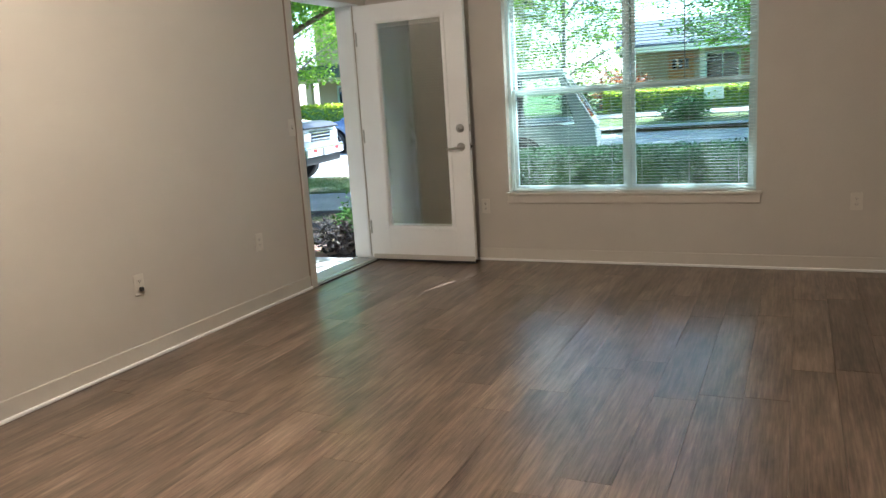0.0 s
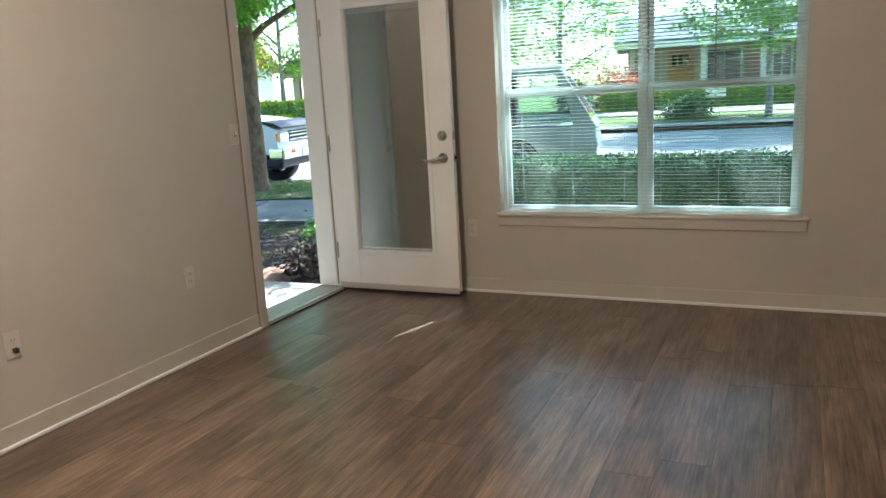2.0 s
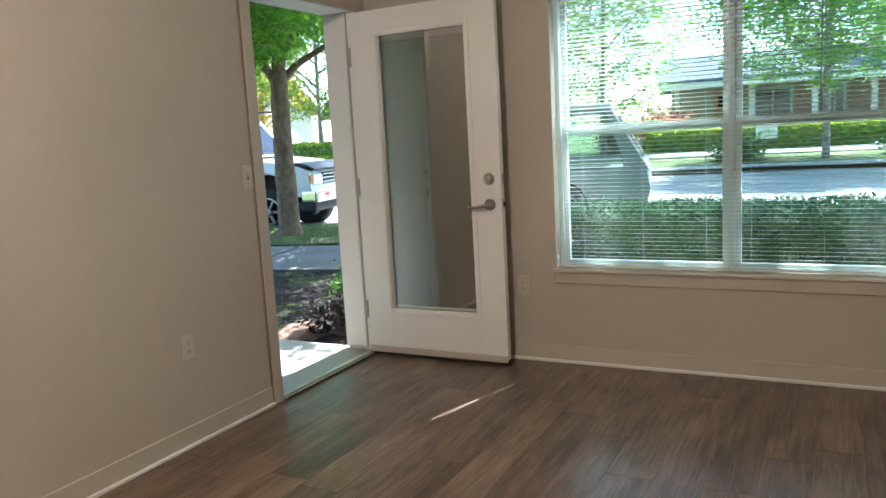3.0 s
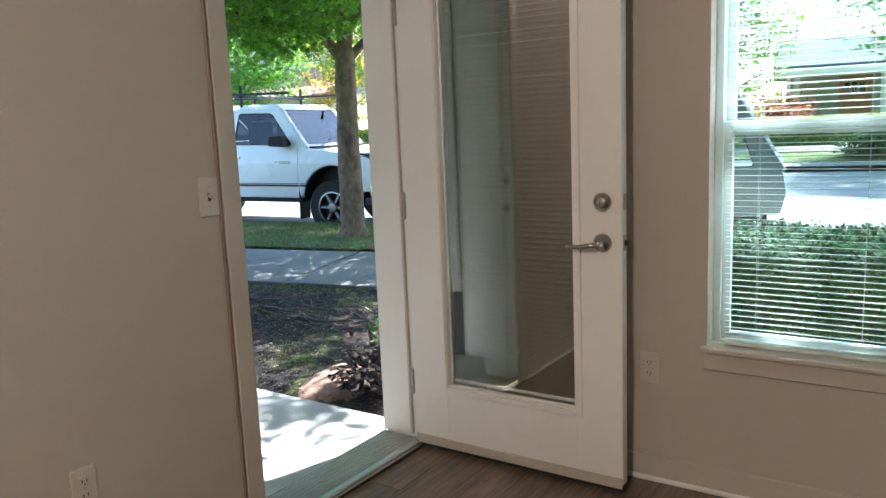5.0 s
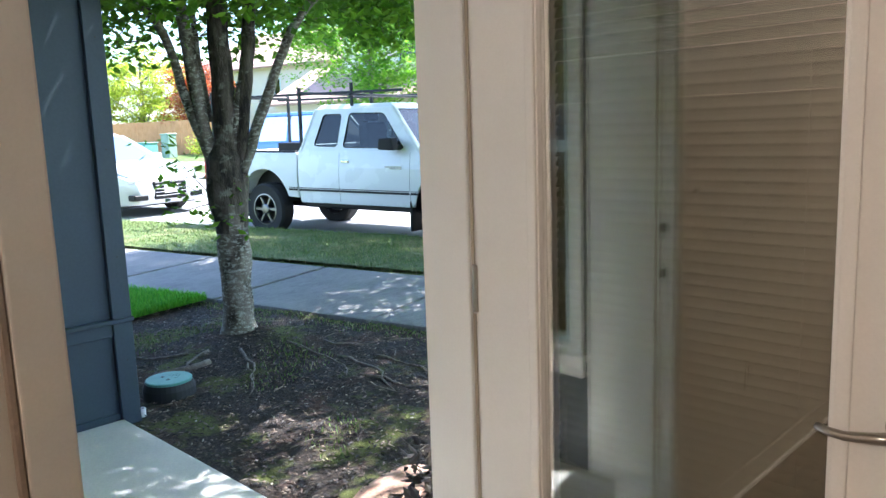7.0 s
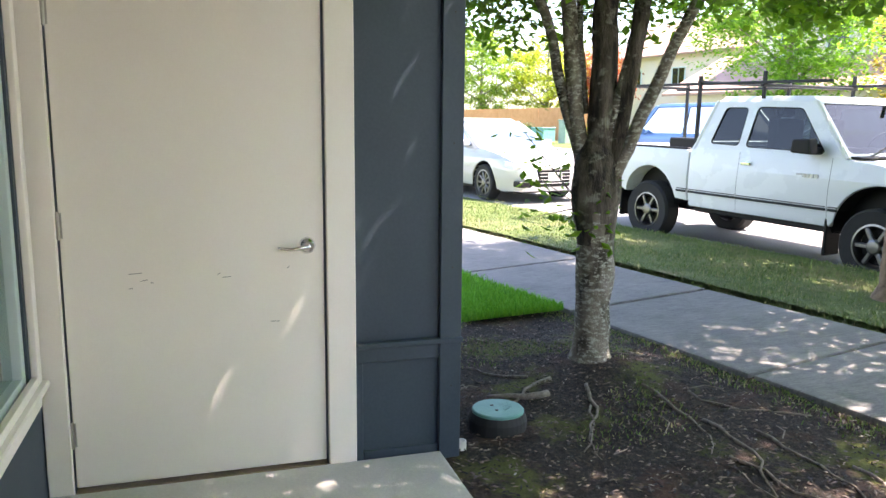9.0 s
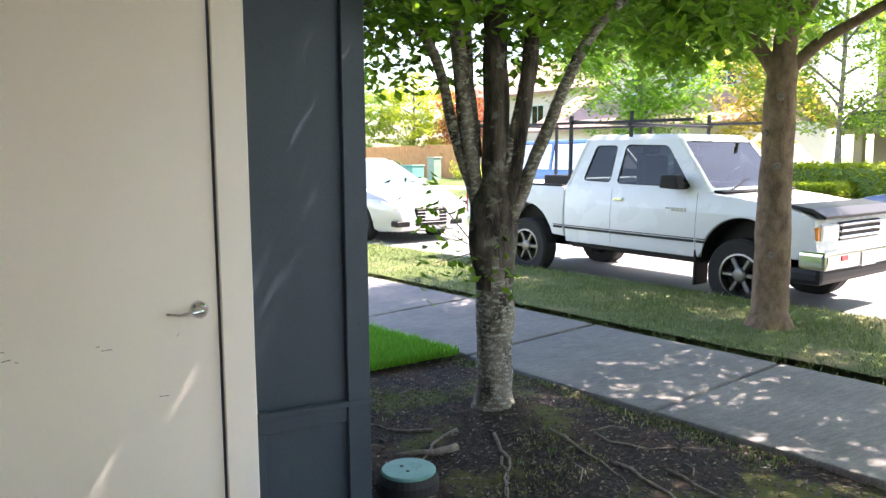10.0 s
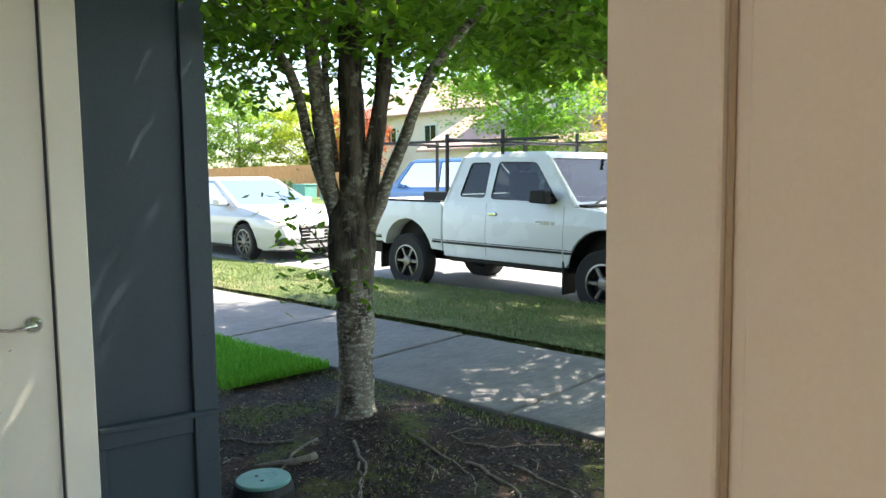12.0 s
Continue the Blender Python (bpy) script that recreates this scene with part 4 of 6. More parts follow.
def leaf_mat(name, a, b, c):
    """Leaf colours that vary leaf by leaf, with light passing through."""
    t = mat(name, a, 0.5)
    q = Net(t)
    g = q.node("NewGeometry")
    col = q.ramp(g.outputs["Random Per Island"], [(0.0, a), (0.5, b), (1.0, c)])
    q.color(col)
    tr = q.node("BsdfTranslucent")
    bright = q.mix(1.0, col, (2.3, 2.3, 1.0), "MULTIPLY")
    q.link(bright, tr.inputs["Color"])
    ms = q.node("MixShader")
    ms.inputs[0].default_value = 0.5
    out = [x for x in q.t.nodes if x.type == "OUTPUT_MATERIAL"][0]
    q.link(q.b.outputs[0], ms.inputs[1])
    q.link(tr.outputs[0], ms.inputs[2])
    q.link(ms.outputs[0], out.inputs[0])
    return t


M["leaf_near"] = leaf_mat("hornbeam_leaf", (0.060, 0.145, 0.017), (0.105, 0.225, 0.029), (0.17, 0.30, 0.045))
M["leaf_maple"] = leaf_mat("maple_leaf", (0.062, 0.15, 0.022), (0.11, 0.23, 0.034), (0.18, 0.32, 0.054))
M["leaf_bright"] = leaf_mat("bright_leaf", (0.08, 0.16, 0.03), (0.14, 0.24, 0.045), (0.24, 0.33, 0.07))
M["leaf_lime"] = leaf_mat("lime_leaf", (0.16, 0.22, 0.03), (0.26, 0.32, 0.05), (0.36, 0.38, 0.08))
M["leaf_red"] = leaf_mat("red_leaf", (0.12, 0.025, 0.02), (0.22, 0.05, 0.035), (0.34, 0.12, 0.07))
M["leaf_gold"] = leaf_mat("gold_leaf", (0.20, 0.16, 0.04), (0.32, 0.25, 0.07), (0.42, 0.36, 0.12))


def knobbly(bm, amount, scale):
    for v in bm.verts:
        v.co += Vector((noise.noise(v.co * scale), noise.noise(v.co * scale + Vector((7, 0, 0))), 0)) * amount
    return bm


def limb(bm, pts, r0, r1, sides=10, steps=5):
    """A limb through pts with smooth joints."""
    P = [Vector(p) for p in pts]
    out = []
    for i in range(len(P) - 1):
        a, b = P[max(i - 1, 0)], P[min(i + 2, len(P) - 1)]
        for k in range(steps):
            t = k / steps
            m0, m1 = (P[i + 1] - a) * 0.5, (b - P[i]) * 0.5
            out.append((2 * t**3 - 3 * t**2 + 1) * P[i] + (t**3 - 2 * t**2 + t) * m0 + (-2 * t**3 + 3 * t**2) * P[i + 1] + (t**3 - t**2) * m1)
    out.append(P[-1])
    q = len(out) - 1
    tube(bm, out, [r0 + (r1 - r0) * k / q for k in range(q + 1)], sides)
    return out


def crown(tree, label, material, sprays, per, size, seed, spread, droop, base):
    """Twigs with hanging leaves round the given spray points."""
    r = random.Random(seed)
    vs, fs = [], []
    tw = bmesh.new()
    for p in sprays:
        p = Vector(p)
        h = Vector((r.gauss(0, 1), r.gauss(0, 1), r.gauss(-0.1, 0.25))).normalized()
        tip = p + h * spread * r.uniform(0.7, 1.4)
        tube(tw, [tuple(p - h * spread * 0.4), tuple((p + tip) / 2 + Vector((0, 0, 0.05))), tuple(tip)], [0.006, 0.004, 0.002], 4, caps=False)
        spots = []
        for _ in range(per):
            f = r.random()
            q = p + (tip - p) * f + Vector((r.gauss(0, 1), r.gauss(0, 1), r.gauss(0, 0.45) - droop * 0.3)) * spread * 0.42
            spots.append(q - base)
        leaf_cloud(vs, fs, spots, size, r, 0.45, droop)
    lv = new("crown", cloud_mesh("crown", vs, fs, material))
    lv.parent = tree
    tagged(lv, label)
    tw.transform(Matrix.Translation(-base))
    tagged(part("twig_mass", tw, M["bark_grey"], tree), kind="stuff")
    return lv


def sprays_in(r, count, centre, radii, low, hollow=0.35, keep=None):
    out = []
    while len(out) < count:
        v = Vector((r.uniform(-1, 1), r.uniform(-1, 1), r.uniform(-1, 1)))
        if not hollow < v.length < 1.0:
            continue
        p = Vector(centre) + Vector((v.x * radii[0], v.y * radii[1], v.z * radii[2]))
        if p.z < low + 0.35 * noise.noise(Vector((p.x * 0.9, p.y * 0.9, 5))):
            continue
        if noise.noise(p * 0.85 + Vector((3, 1, 8))) < -0.16:
            continue
        if keep and not keep(p):
            continue
        out.append(p)
    return out


# many-stemmed tree in the bed
TB = Vector((-7.19, 8.31, -0.06))
tree = thing("tree", "lichened grey many-stemmed tree in the mulch bed", "tree", m=pose(*TB))
W = lambda x, y, z: Vector((x, y, z)) - TB
bm = bmesh.new()
limb(bm, [W(-7.19, 8.31, -0.16), W(-7.19, 8.31, 0.02), W(-7.19, 8.31, 0.35), W(-7.19, 8.30, 0.8), W(-7.185, 8.30, 1.16), W(-7.18, 8.31, 1.5)], 0.110, 0.118, 18, 6)
for v in bm.verts:
    if v.co.z < 0.14:
        f = 1 + 0.45 * max(0, 0.14 - v.co.z) / 0.14
        v.co.x, v.co.y = v.co.x * f, v.co.y * f
    if v.co.z > 0.8:
        v.co.y *= 1 + 0.28 * min(1, (v.co.z - 0.8) / 0.35)
    if v.co.z > 1.3:
        f = max(0.25, 1 - (v.co.z - 1.3) / 0.28)
        v.co.x, v.co.y = 0.008 + (v.co.x - 0.008) * f, v.co.y * f
knobbly(bm, 0.022, 5.0)
fork = bm.copy()


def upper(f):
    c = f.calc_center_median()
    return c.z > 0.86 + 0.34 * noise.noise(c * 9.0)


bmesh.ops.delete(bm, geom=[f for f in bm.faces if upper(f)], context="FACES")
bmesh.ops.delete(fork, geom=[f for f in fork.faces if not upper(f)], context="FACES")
part("trunk", bm, M["bark_grey"], tree, smooth=True)
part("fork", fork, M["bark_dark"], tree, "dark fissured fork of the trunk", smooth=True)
STEMS = [
    ([(-7.18, 8.31, 1.2), (-7.18, 8.31, 1.8), (-7.185, 8.315, 2.6), (-7.15, 8.36, 3.6), (-7.1, 8.4, 4.8)], 0.086, 0.05),
    ([(-7.22, 8.24, 1.05), (-7.245, 8.17, 1.55), (-7.27, 8.13, 2.0), (-7.31, 8.07, 2.6), (-7.36, 7.98, 3.6), (-7.4, 7.9, 4.6)], 0.052, 0.032),
    ([(-7.14, 8.36, 1.15), (-7.10, 8.43, 1.7), (-7.07, 8.48, 2.1), (-7.04, 8.54, 2.6), (-6.95, 8.7, 3.5), (-6.9, 8.8, 4.4)], 0.055, 0.032),
    ([(-7.12, 8.38, 1.15), (-7.05, 8.50, 1.5), (-6.98, 8.62, 1.85), (-6.90, 8.75, 2.15), (-6.72, 8.95, 2.45), (-6.4, 9.2, 2.8)], 0.044, 0.02),
    ([(-7.23, 8.22, 1.2), (-7.29, 8.11, 1.6), (-7.34, 8.01, 2.05), (-7.42, 7.85, 2.35), (-7.5, 7.7, 2.8), (-7.6, 7.5, 3.4)], 0.040, 0.020),
    ([(-7.12, 8.33, 1.4), (-7.09, 8.43, 1.9), (-7.06, 8.49, 2.3), (-7.03, 8.52, 2.9), (-7.0, 8.5, 3.6)], 0.026, 0.016),
    ([(-7.25, 8.24, 1.5), (-7.29, 8.20, 2.0), (-7.28, 8.18, 2.6), (-7.3, 8.2, 3.4)], 0.022, 0.014),
]
for pts, r0, r1 in STEMS:
    bm = bmesh.new()
    limb(bm, [W(*p) for p in pts], r0, r1, 12, 6)
    knobbly(bm, 0.012, 7.0)
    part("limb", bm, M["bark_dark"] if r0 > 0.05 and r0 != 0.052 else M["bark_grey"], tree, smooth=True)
r = random.Random(51)
for _ in range(26):
    a = r.uniform(0, math.tau)
    z0 = r.uniform(2.1, 3.4)
    p0 = Vector((-7.18 + 0.12 * math.cos(a), 8.31 + 0.12 * math.sin(a), z0))
    l = r.uniform(0.8, 2.0)
    bm = tube(bmesh.new(), [tuple(p0 - TB), tuple(p0 + Vector((math.cos(a) * l * 0.5, math.sin(a) * l * 0.5, 0.30)) - TB), tuple(p0 + Vector((math.cos(a) * l, math.sin(a) * l, 0.32)) - TB)], [0.016, 0.011, 0.004], 6)
    part("branch", bm, M["bark_grey"], tree, smooth=True)
sp = sprays_in(r, 640, (-6.75, 8.4, 3.8), (2.45, 2.4, 1.9), 2.25)
sp += sprays_in(r, 60, (-7.9, 7.9, 2.35), (1.1, 1.0, 0.4), 2.0, 0.0)
crown(tree, "dense green foliage", M["leaf_near"], sp, 66, 0.080, 52, 0.30, 0.35, TB)
# tuft of leaves sprouting from the trunk
sp = [(-7.30 + r.gauss(0, 0.08), 8.02 + r.gauss(0, 0.10), 1.10 + r.gauss(0, 0.10)) for _ in range(5)] + [(-7.13, 8.30, 0.75 + 0.1 * k) for k in range(4)]
vs, fs = [], []
leaf_cloud(vs, fs, [Vector(p) + Vector((r.gauss(0, 0.05), r.gauss(0, 0.07), r.gauss(0, 0.07))) - TB for k, p in enumerate(sp) for _ in range(18 if k < 5 else 8)], 0.075, r, 0.4, 0.3)
bm = bmesh.new()
for p in sp[:5]:
    tube(bm, [tuple(W(-7.22, 8.22, 0.95)), tuple(Vector(p) - TB)], [0.005, 0.002], 5)
part("sprout_stems", bm, M["bark_grey"], tree)
lv = new("sprout_leaves", cloud_mesh("sprout_leaves", vs, fs, M["leaf_near"]))
lv.parent = tree

# maple in the verge
TB2 = Vector((-7.755, 11.35, 0.07))
tree = thing("tree", "brown-barked maple standing in the grass verge", "tree", m=pose(*TB2))
W2 = lambda x, y, z: Vector((x, y, z)) - TB2
bm = bmesh.new()
limb(bm, [W2(-7.755, 11.35, -0.05), W2(-7.755, 11.35, 0.2), W2(-7.752, 11.35, 1.0), W2(-7.745, 11.355, 1.7), W2(-7.737, 11.363, 2.3)], 0.165, 0.115, 18, 6)
for v in bm.verts:
    if v.co.z < 0.12:
        f = 1 + 0.3 * max(0, 0.12 - v.co.z) / 0.12
        v.co.x, v.co.y = v.co.x * f, v.co.y * f
knobbly(bm, 0.016, 6.0)
part("trunk", bm, M["bark_brown"], tree, smooth=True)
for pts, r0, r1 in (
    ([(-7.74, 11.36, 2.15), (-7.72, 11.38, 2.6), (-7.697, 11.396, 3.08), (-7.66, 11.42, 4.2), (-7.6, 11.5, 5.6), (-7.5, 11.6, 7.4)], 0.10, 0.03),
    ([(-7.72, 11.38, 2.15), (-7.55, 11.50, 2.37), (-7.36, 11.64, 2.52), (-7.12, 11.82, 2.68), (-6.85, 11.98, 2.84), (-6.60, 12.13, 2.90), (-6.1, 12.4, 3.2)], 0.052, 0.024),
    ([(-7.76, 11.34, 2.15), (-7.87, 11.24, 2.38), (-8.01, 11.125, 2.63), (-8.2, 10.95, 3.0), (-8.5, 10.7, 3.7)], 0.065, 0.035),
    ([(-7.71, 11.39, 2.45), (-7.6, 11.48, 2.7), (-7.45, 11.6, 3.0), (-7.2, 11.8, 3.6)], 0.05, 0.03),
    ([(-7.74, 11.3, 2.6), (-7.7, 11.0, 3.0), (-7.6, 10.6, 3.5)], 0.045, 0.02),
):
    bm = bmesh.new()
    limb(bm, [W2(*p) for p in pts], r0, r1, 12, 6)
    knobbly(bm, 0.008, 8.0)
    part("limb", bm, M["bark_brown"], tree, smooth=True)
for z in (0.62, 0.95, 1.35, 1.62, 1.9):
    a = r.uniform(-2.2, -0.8)
    part("bark_scar", lathe(bmesh.new(), [(0.03, 0.0), (0.024, 0.012), (0.008, 0.008)], pose(0.013 + 0.135 * math.cos(a), 0.135 * math.sin(a), z, 0, 90, math.degrees(a)), 10), M["root"], tree)
sp = sprays_in(r, 620, (-7.7, 11.4, 4.2), (2.9, 2.9, 2.0), 2.65)
sp += sprays_in(r, 70, (-8.2, 10.4, 2.75), (1.5, 1.0, 0.45), 2.35, 0.0)
# wide upper crown, out of view, added to keep sun off the walk
sp += sprays_in(r, 540, (-6.7, 12.0, 5.9), (4.6, 4.0, 2.3), 3.5)
crown(tree, "hanging green maple foliage", M["leaf_maple"], sp, 58, 0.110, 54, 0.36, 0.5, TB2)


def far_tree(label, s, d, height, radii, low, material, seed, sprays=150, per=40, size=0.16, trunk=0.12, bark="bark_grey"):
    base = at(s, d, -0.02)
    t = thing("tree", label, "tree", "street and garden trees", pose(*base))
    r = random.Random(seed)
    b = bmesh.new()
    limb(b, [(0, 0, -0.1), (0.02, 0, low * 0.6), (0.0, 0.03, low + 0.4), (0.1, 0.0, height * 0.75), (0.05, 0.05, height)], trunk, trunk * 0.25, 10, 4)
    for k in range(9):
        a = k * 2.4 + r.uniform(-0.3, 0.3)
        z0 = low + (height - low) * (0.05 + 0.07 * k)
        l = radii[0] * r.uniform(0.6, 0.9)
        limb(b, [(0, 0, z0), (math.cos(a) * l * 0.5, math.sin(a) * l * 0.5, z0 + 0.3 * l), (math.cos(a) * l, math.sin(a) * l, z0 + 0.55 * l)], trunk * 0.4, 0.012, 6, 3)
    part("trunk", b, M[bark], t, smooth=True)
    centre = base + Vector((0, 0, (height + low) / 2))
    crown(t, "", material, sprays_in(r, sprays, centre, (radii[0], radii[1], (height - low) / 2 + 0.3), base.z + low - 0.2, 0.3), per, size, seed + 1, 0.55, 0.2, base)
    return t


# trunk out of view; placed so the crown shades the window and hedge
far_tree("tall leafy maple placed past the window to shade it, trunk unseen", 6.8, 6.0, 9.2, (4.3, 4.2), 3.3, M["leaf_maple"], 83, 950, 46, 0.15, 0.17, "bark_brown")
far_tree("slim street tree across the road", 5.5, 17.2, 6.2, (3.0, 2.8), 2.1, M["leaf_maple"], 61, 560, 44, 0.13, 0.10)
far_tree("slim pale-barked tree with bright leaves", -10.0, 21.5, 7.6, (3.0, 2.8), 1.8, M["leaf_bright"], 63, 520, 42, 0.13, 0.11)
far_tree("broad green tree across the road", -17.5, 22.5, 6.8, (3.2, 3.0), 2.0, M["leaf_maple"], 65, 420, 44, 0.16, 0.16)
far_tree("lime green tree behind the wooden fence", -43.0, 31.0, 6.6, (3.6, 3.0), 0.9, M["leaf_lime"], 67, 480, 40, 0.20, 0.2)
far_tree("green tree beside the wooden fence", -47.5, 28.5, 7.5, (3.6, 3.4), 1.2, M["leaf_bright"], 69, 480, 40, 0.20, 0.2)
far_tree("dark red ornamental tree beside the fence", -33.5, 27.5, 5.0, (1.8, 1.8), 1.0, M["leaf_red"], 71, 260, 40, 0.15, 0.1)
far_tree("golden-leaved tree across the road", -15.0, 26.5, 5.4, (1.9, 1.8), 1.3, M["leaf_gold"], 73, 110, 34, 0.2, 0.1)
far_tree("bright green tree across the road", -0.2, 21.8, 6.5, (2.3, 2.2), 1.0, M["leaf_bright"], 75, 360, 44, 0.14, 0.13)
far_tree("dark red shrub-like tree before the house", 1.6, 24.0, 1.7, (0.7, 0.7), 0.4, M["leaf_red"], 77, 60, 34, 0.15, 0.06)
far_tree("tall green tree behind the houses", 12.0, 30.0, 9.0, (4.0, 3.5), 3.0, M["leaf_maple"], 79, 380, 40, 0.22, 0.22)
far_tree("tall green tree behind the garage", -26.0, 40.0, 9.5, (4.5, 4.0), 3.0, M["leaf_bright"], 81, 400, 40, 0.26, 0.25)

# hedges and bushes of the far side
for s0, s1, d0, h, seed, mt in ((-14.0, -3.8, 20.8, 0.95, 91, "leaf_lime"), (1.2, 14, 21.5, 0.75, 92, "leaf_lime"), (-16, -9, 19.9, 0.5, 93, "leaf_lime")):
    base = at((s0 + s1) / 2, d0, 0)
    L = (s1 - s0) / 2
    hedge("hedge", "sunlit yellow-green garden hedge across the road", -L, L, -0.5, 0.5, 0.0, h, 9000, 0.13, M[mt], seed, m=pose(base.x, base.y, base.z, 0, 0, SA))
for s, d, rad, h, seed, mt in ((3.6, 17.6, 0.8, 0.75, 94, "leaf_hedge"), (-34.5, 23.5, 0.9, 1.0, 95, "leaf_hedge"), (0.2, 22.5, 0.9, 1.1, 96, "leaf_dark"), (7.6, 17.5, 0.8, 0.6, 97, "leaf_hedge"), (-29.5, 24.5, 1.0, 1.2, 98, "leaf_lime")):
    p = at(s, d, 0)
    shrub("shrub", "rounded green garden shrub across the road", p.x, p.y, rad, h, 2200, 0.11, M[mt], seed, p.z)

# ---- vehicles ----
M["paint_white"] = mottled("white_car_paint", (0.72, 0.73, 0.74), (0.77, 0.78, 0.79), 1.5, (0.22, 0.32), 0.01, 200)
M["paint_pearl"] = mat("pearl_car_paint", (0.52, 0.515, 0.52), 0.2, 0.25)
M["paint_blue"] = mat("grey_blue_car_paint", (0.10, 0.14, 0.24), 0.22, 0.3)
M["paint_sky"] = mat("pale_blue_car_paint", (0.11, 0.22, 0.42), 0.22, 0.2)
M["paint_grey"] = mottled("silver_grey_car_paint", (0.22, 0.23, 0.235), (0.28, 0.29, 0.295), 2, (0.3, 0.4), 0.02, 200)
M["car_glass"] = mat("tinted_car_glass", (0.008, 0.012, 0.016), 0.03, 0.0, 0.5)
M["auto_glass"] = mat("light_tinted_car_glass", (0.01, 0.01, 0.01), 0.02)
n = Net(M["auto_glass"])
tr = n.node("BsdfTransparent")
tr.inputs[0].default_value = (0.17, 0.23, 0.25, 1)
gl = n.node("BsdfGlossy")
gl.inputs["Roughness"].default_value = 0.03
fr = n.node("Fresnel")
fr.inputs[0].default_value = 1.55
ms = n.node("MixShader")
n.link(fr.outputs[0], ms.inputs[0])
n.link(tr.outputs[0], ms.inputs[1])
n.link(gl.outputs[0], ms.inputs[2])
n.link(ms.outputs[0], [x for x in n.t.nodes if x.type == "OUTPUT_MATERIAL"][0].inputs[0])
M["clear_auto_glass"] = M["auto_glass"].copy()
M["clear_auto_glass"].name = "clear_car_glass"
M["clear_auto_glass"].node_tree.nodes["Transparent BSDF"].inputs[0].default_value = (0.78, 0.88, 0.87, 1)
M["seat"] = mottled("dark_seat_cloth", (0.03, 0.03, 0.034), (0.05, 0.05, 0.055), 6, (0.85, 0.95), 0.1, 120)
M["tyre"] = mottled("tyre_rubber", (0.009, 0.009, 0.009), (0.018, 0.018, 0.018), 12, (0.75, 0.9), 0.2, 150)
M["rim"] = mottled("cast_alloy", (0.13, 0.13, 0.135), (0.22, 0.22, 0.225), 10, (0.25, 0.4), 0.03, 200, 1.0)
M["plastic"] = mat("black_plastic", (0.008, 0.008, 0.0085), 0.5, 0.0, 0.2)
M["lamp_clear"] = mat("clear_lamp", (0.75, 0.75, 0.74), 0.12)
M["lamp_amber"] = mat("amber_lamp", (0.75, 0.22, 0.03), 0.2)
M["lamp_red"] = mat("red_lamp", (0.45, 0.02, 0.02), 0.2)
M["gap"] = mat("panel_gap", (0.10, 0.105, 0.11), 0.6)
M["stripe"] = mat("grey_side_strip", (0.014, 0.016, 0.02), 0.45, 0.0, 0.25)


def wheel(parent, x, y, r, out, spokes=6, rim_r=0.62, width=0.22):
    """A wheel at the axle end (x, y); out is -1 for the side that faces -y."""
    w = new("wheel")
    w.parent = parent
    w.matrix_basis = pose(x, y, r, 90 * out, 0, 0)
    tyre = lathe(bmesh.new(), [(rim_r * r, -width * 0.45), (0.93 * r, -width * 0.5), (r, -width * 0.36), (r, width * 0.36), (0.93 * r, width * 0.5), (rim_r * r, width * 0.45)], None, 40, False)
    part("tyre", tyre, M["tyre"], w, smooth=False)
    b = lathe(bmesh.new(), [(rim_r * r, -width * 0.4), (rim_r * r * 1.01, width * 0.46), (rim_r * r * 0.92, width * 0.47), (rim_r * r * 0.86, width * 0.30), (rim_r * r * 0.84, width * 0.05)], None, 36, False)
    for k in range(spokes):
        q = box(0.12 * r, rim_r * r * 0.9, -0.062 * r, 0.062 * r, width * 0.22, width * 0.40, bevel=0.010)
        q.transform(Matrix.Rotation(math.tau * k / spokes, 4, "Z"))
        join(b, q)
    lathe(b, [(0.2 * r, width * 0.2), (0.2 * r, width * 0.42), (0.15 * r, width * 0.47), (0.02, width * 0.48)], None, 20)
    part("rim", b, M["rim"], w, "cast alloy rim")
    part("hub_well", lathe(bmesh.new(), [(rim_r * r * 0.83, -width * 0.2), (rim_r * r * 0.83, width * 0.06), (0.02, width * 0.06)], None, 24), M["plastic"], w)
    return w


def liner(parent, x, z, r, W, low):
    """Black inner wheel arch, a cup open to the flank on both sides."""
    for y0, y1 in ((0.025, 0.26), (W - 0.025, W - 0.26)):
        b = bmesh.new()
        ring_ = [(x + r * math.cos(math.pi * k / 16), z + r * math.sin(math.pi * k / 16)) for k in range(17)]
        ring_ = [(x + r, low)] + ring_ + [(x - r, low)]
        a = [b.verts.new((px, y0, pz)) for px, pz in ring_]
        c = [b.verts.new((px, y1, pz)) for px, pz in ring_]
        for k in range(len(a) - 1):
            b.faces.new((a[k], a[k + 1], c[k + 1], c[k]))
        b.faces.new(c)
        part("arch_liner", b, M["plastic"], parent)


def arch(cx, cz, r, a0, a1, n=12):
    return [(cx + r * math.cos(radians(a0 + (a1 - a0) * k / n)), cz + r * math.sin(radians(a0 + (a1 - a0) * k / n))) for k in range(n + 1)]


def rounded(pts, r, n=4):
    """The outline with its corners rounded."""
    out = []
    k = len(pts)
    for i in range(k):
        a, p, c = (Vector(pts[(i + j) % k]) for j in (-1, 0, 1))
        u_, v_ = a - p, c - p
        q = min(r, 0.4 * u_.length, 0.4 * v_.length)
        e, f = p + u_.normalized() * q, p + v_.normalized() * q
        for t in range(n + 1):
            w = t / n
            out.append(tuple((1 - w) ** 2 * e + 2 * w * (1 - w) * p + w * w * f))
    return out


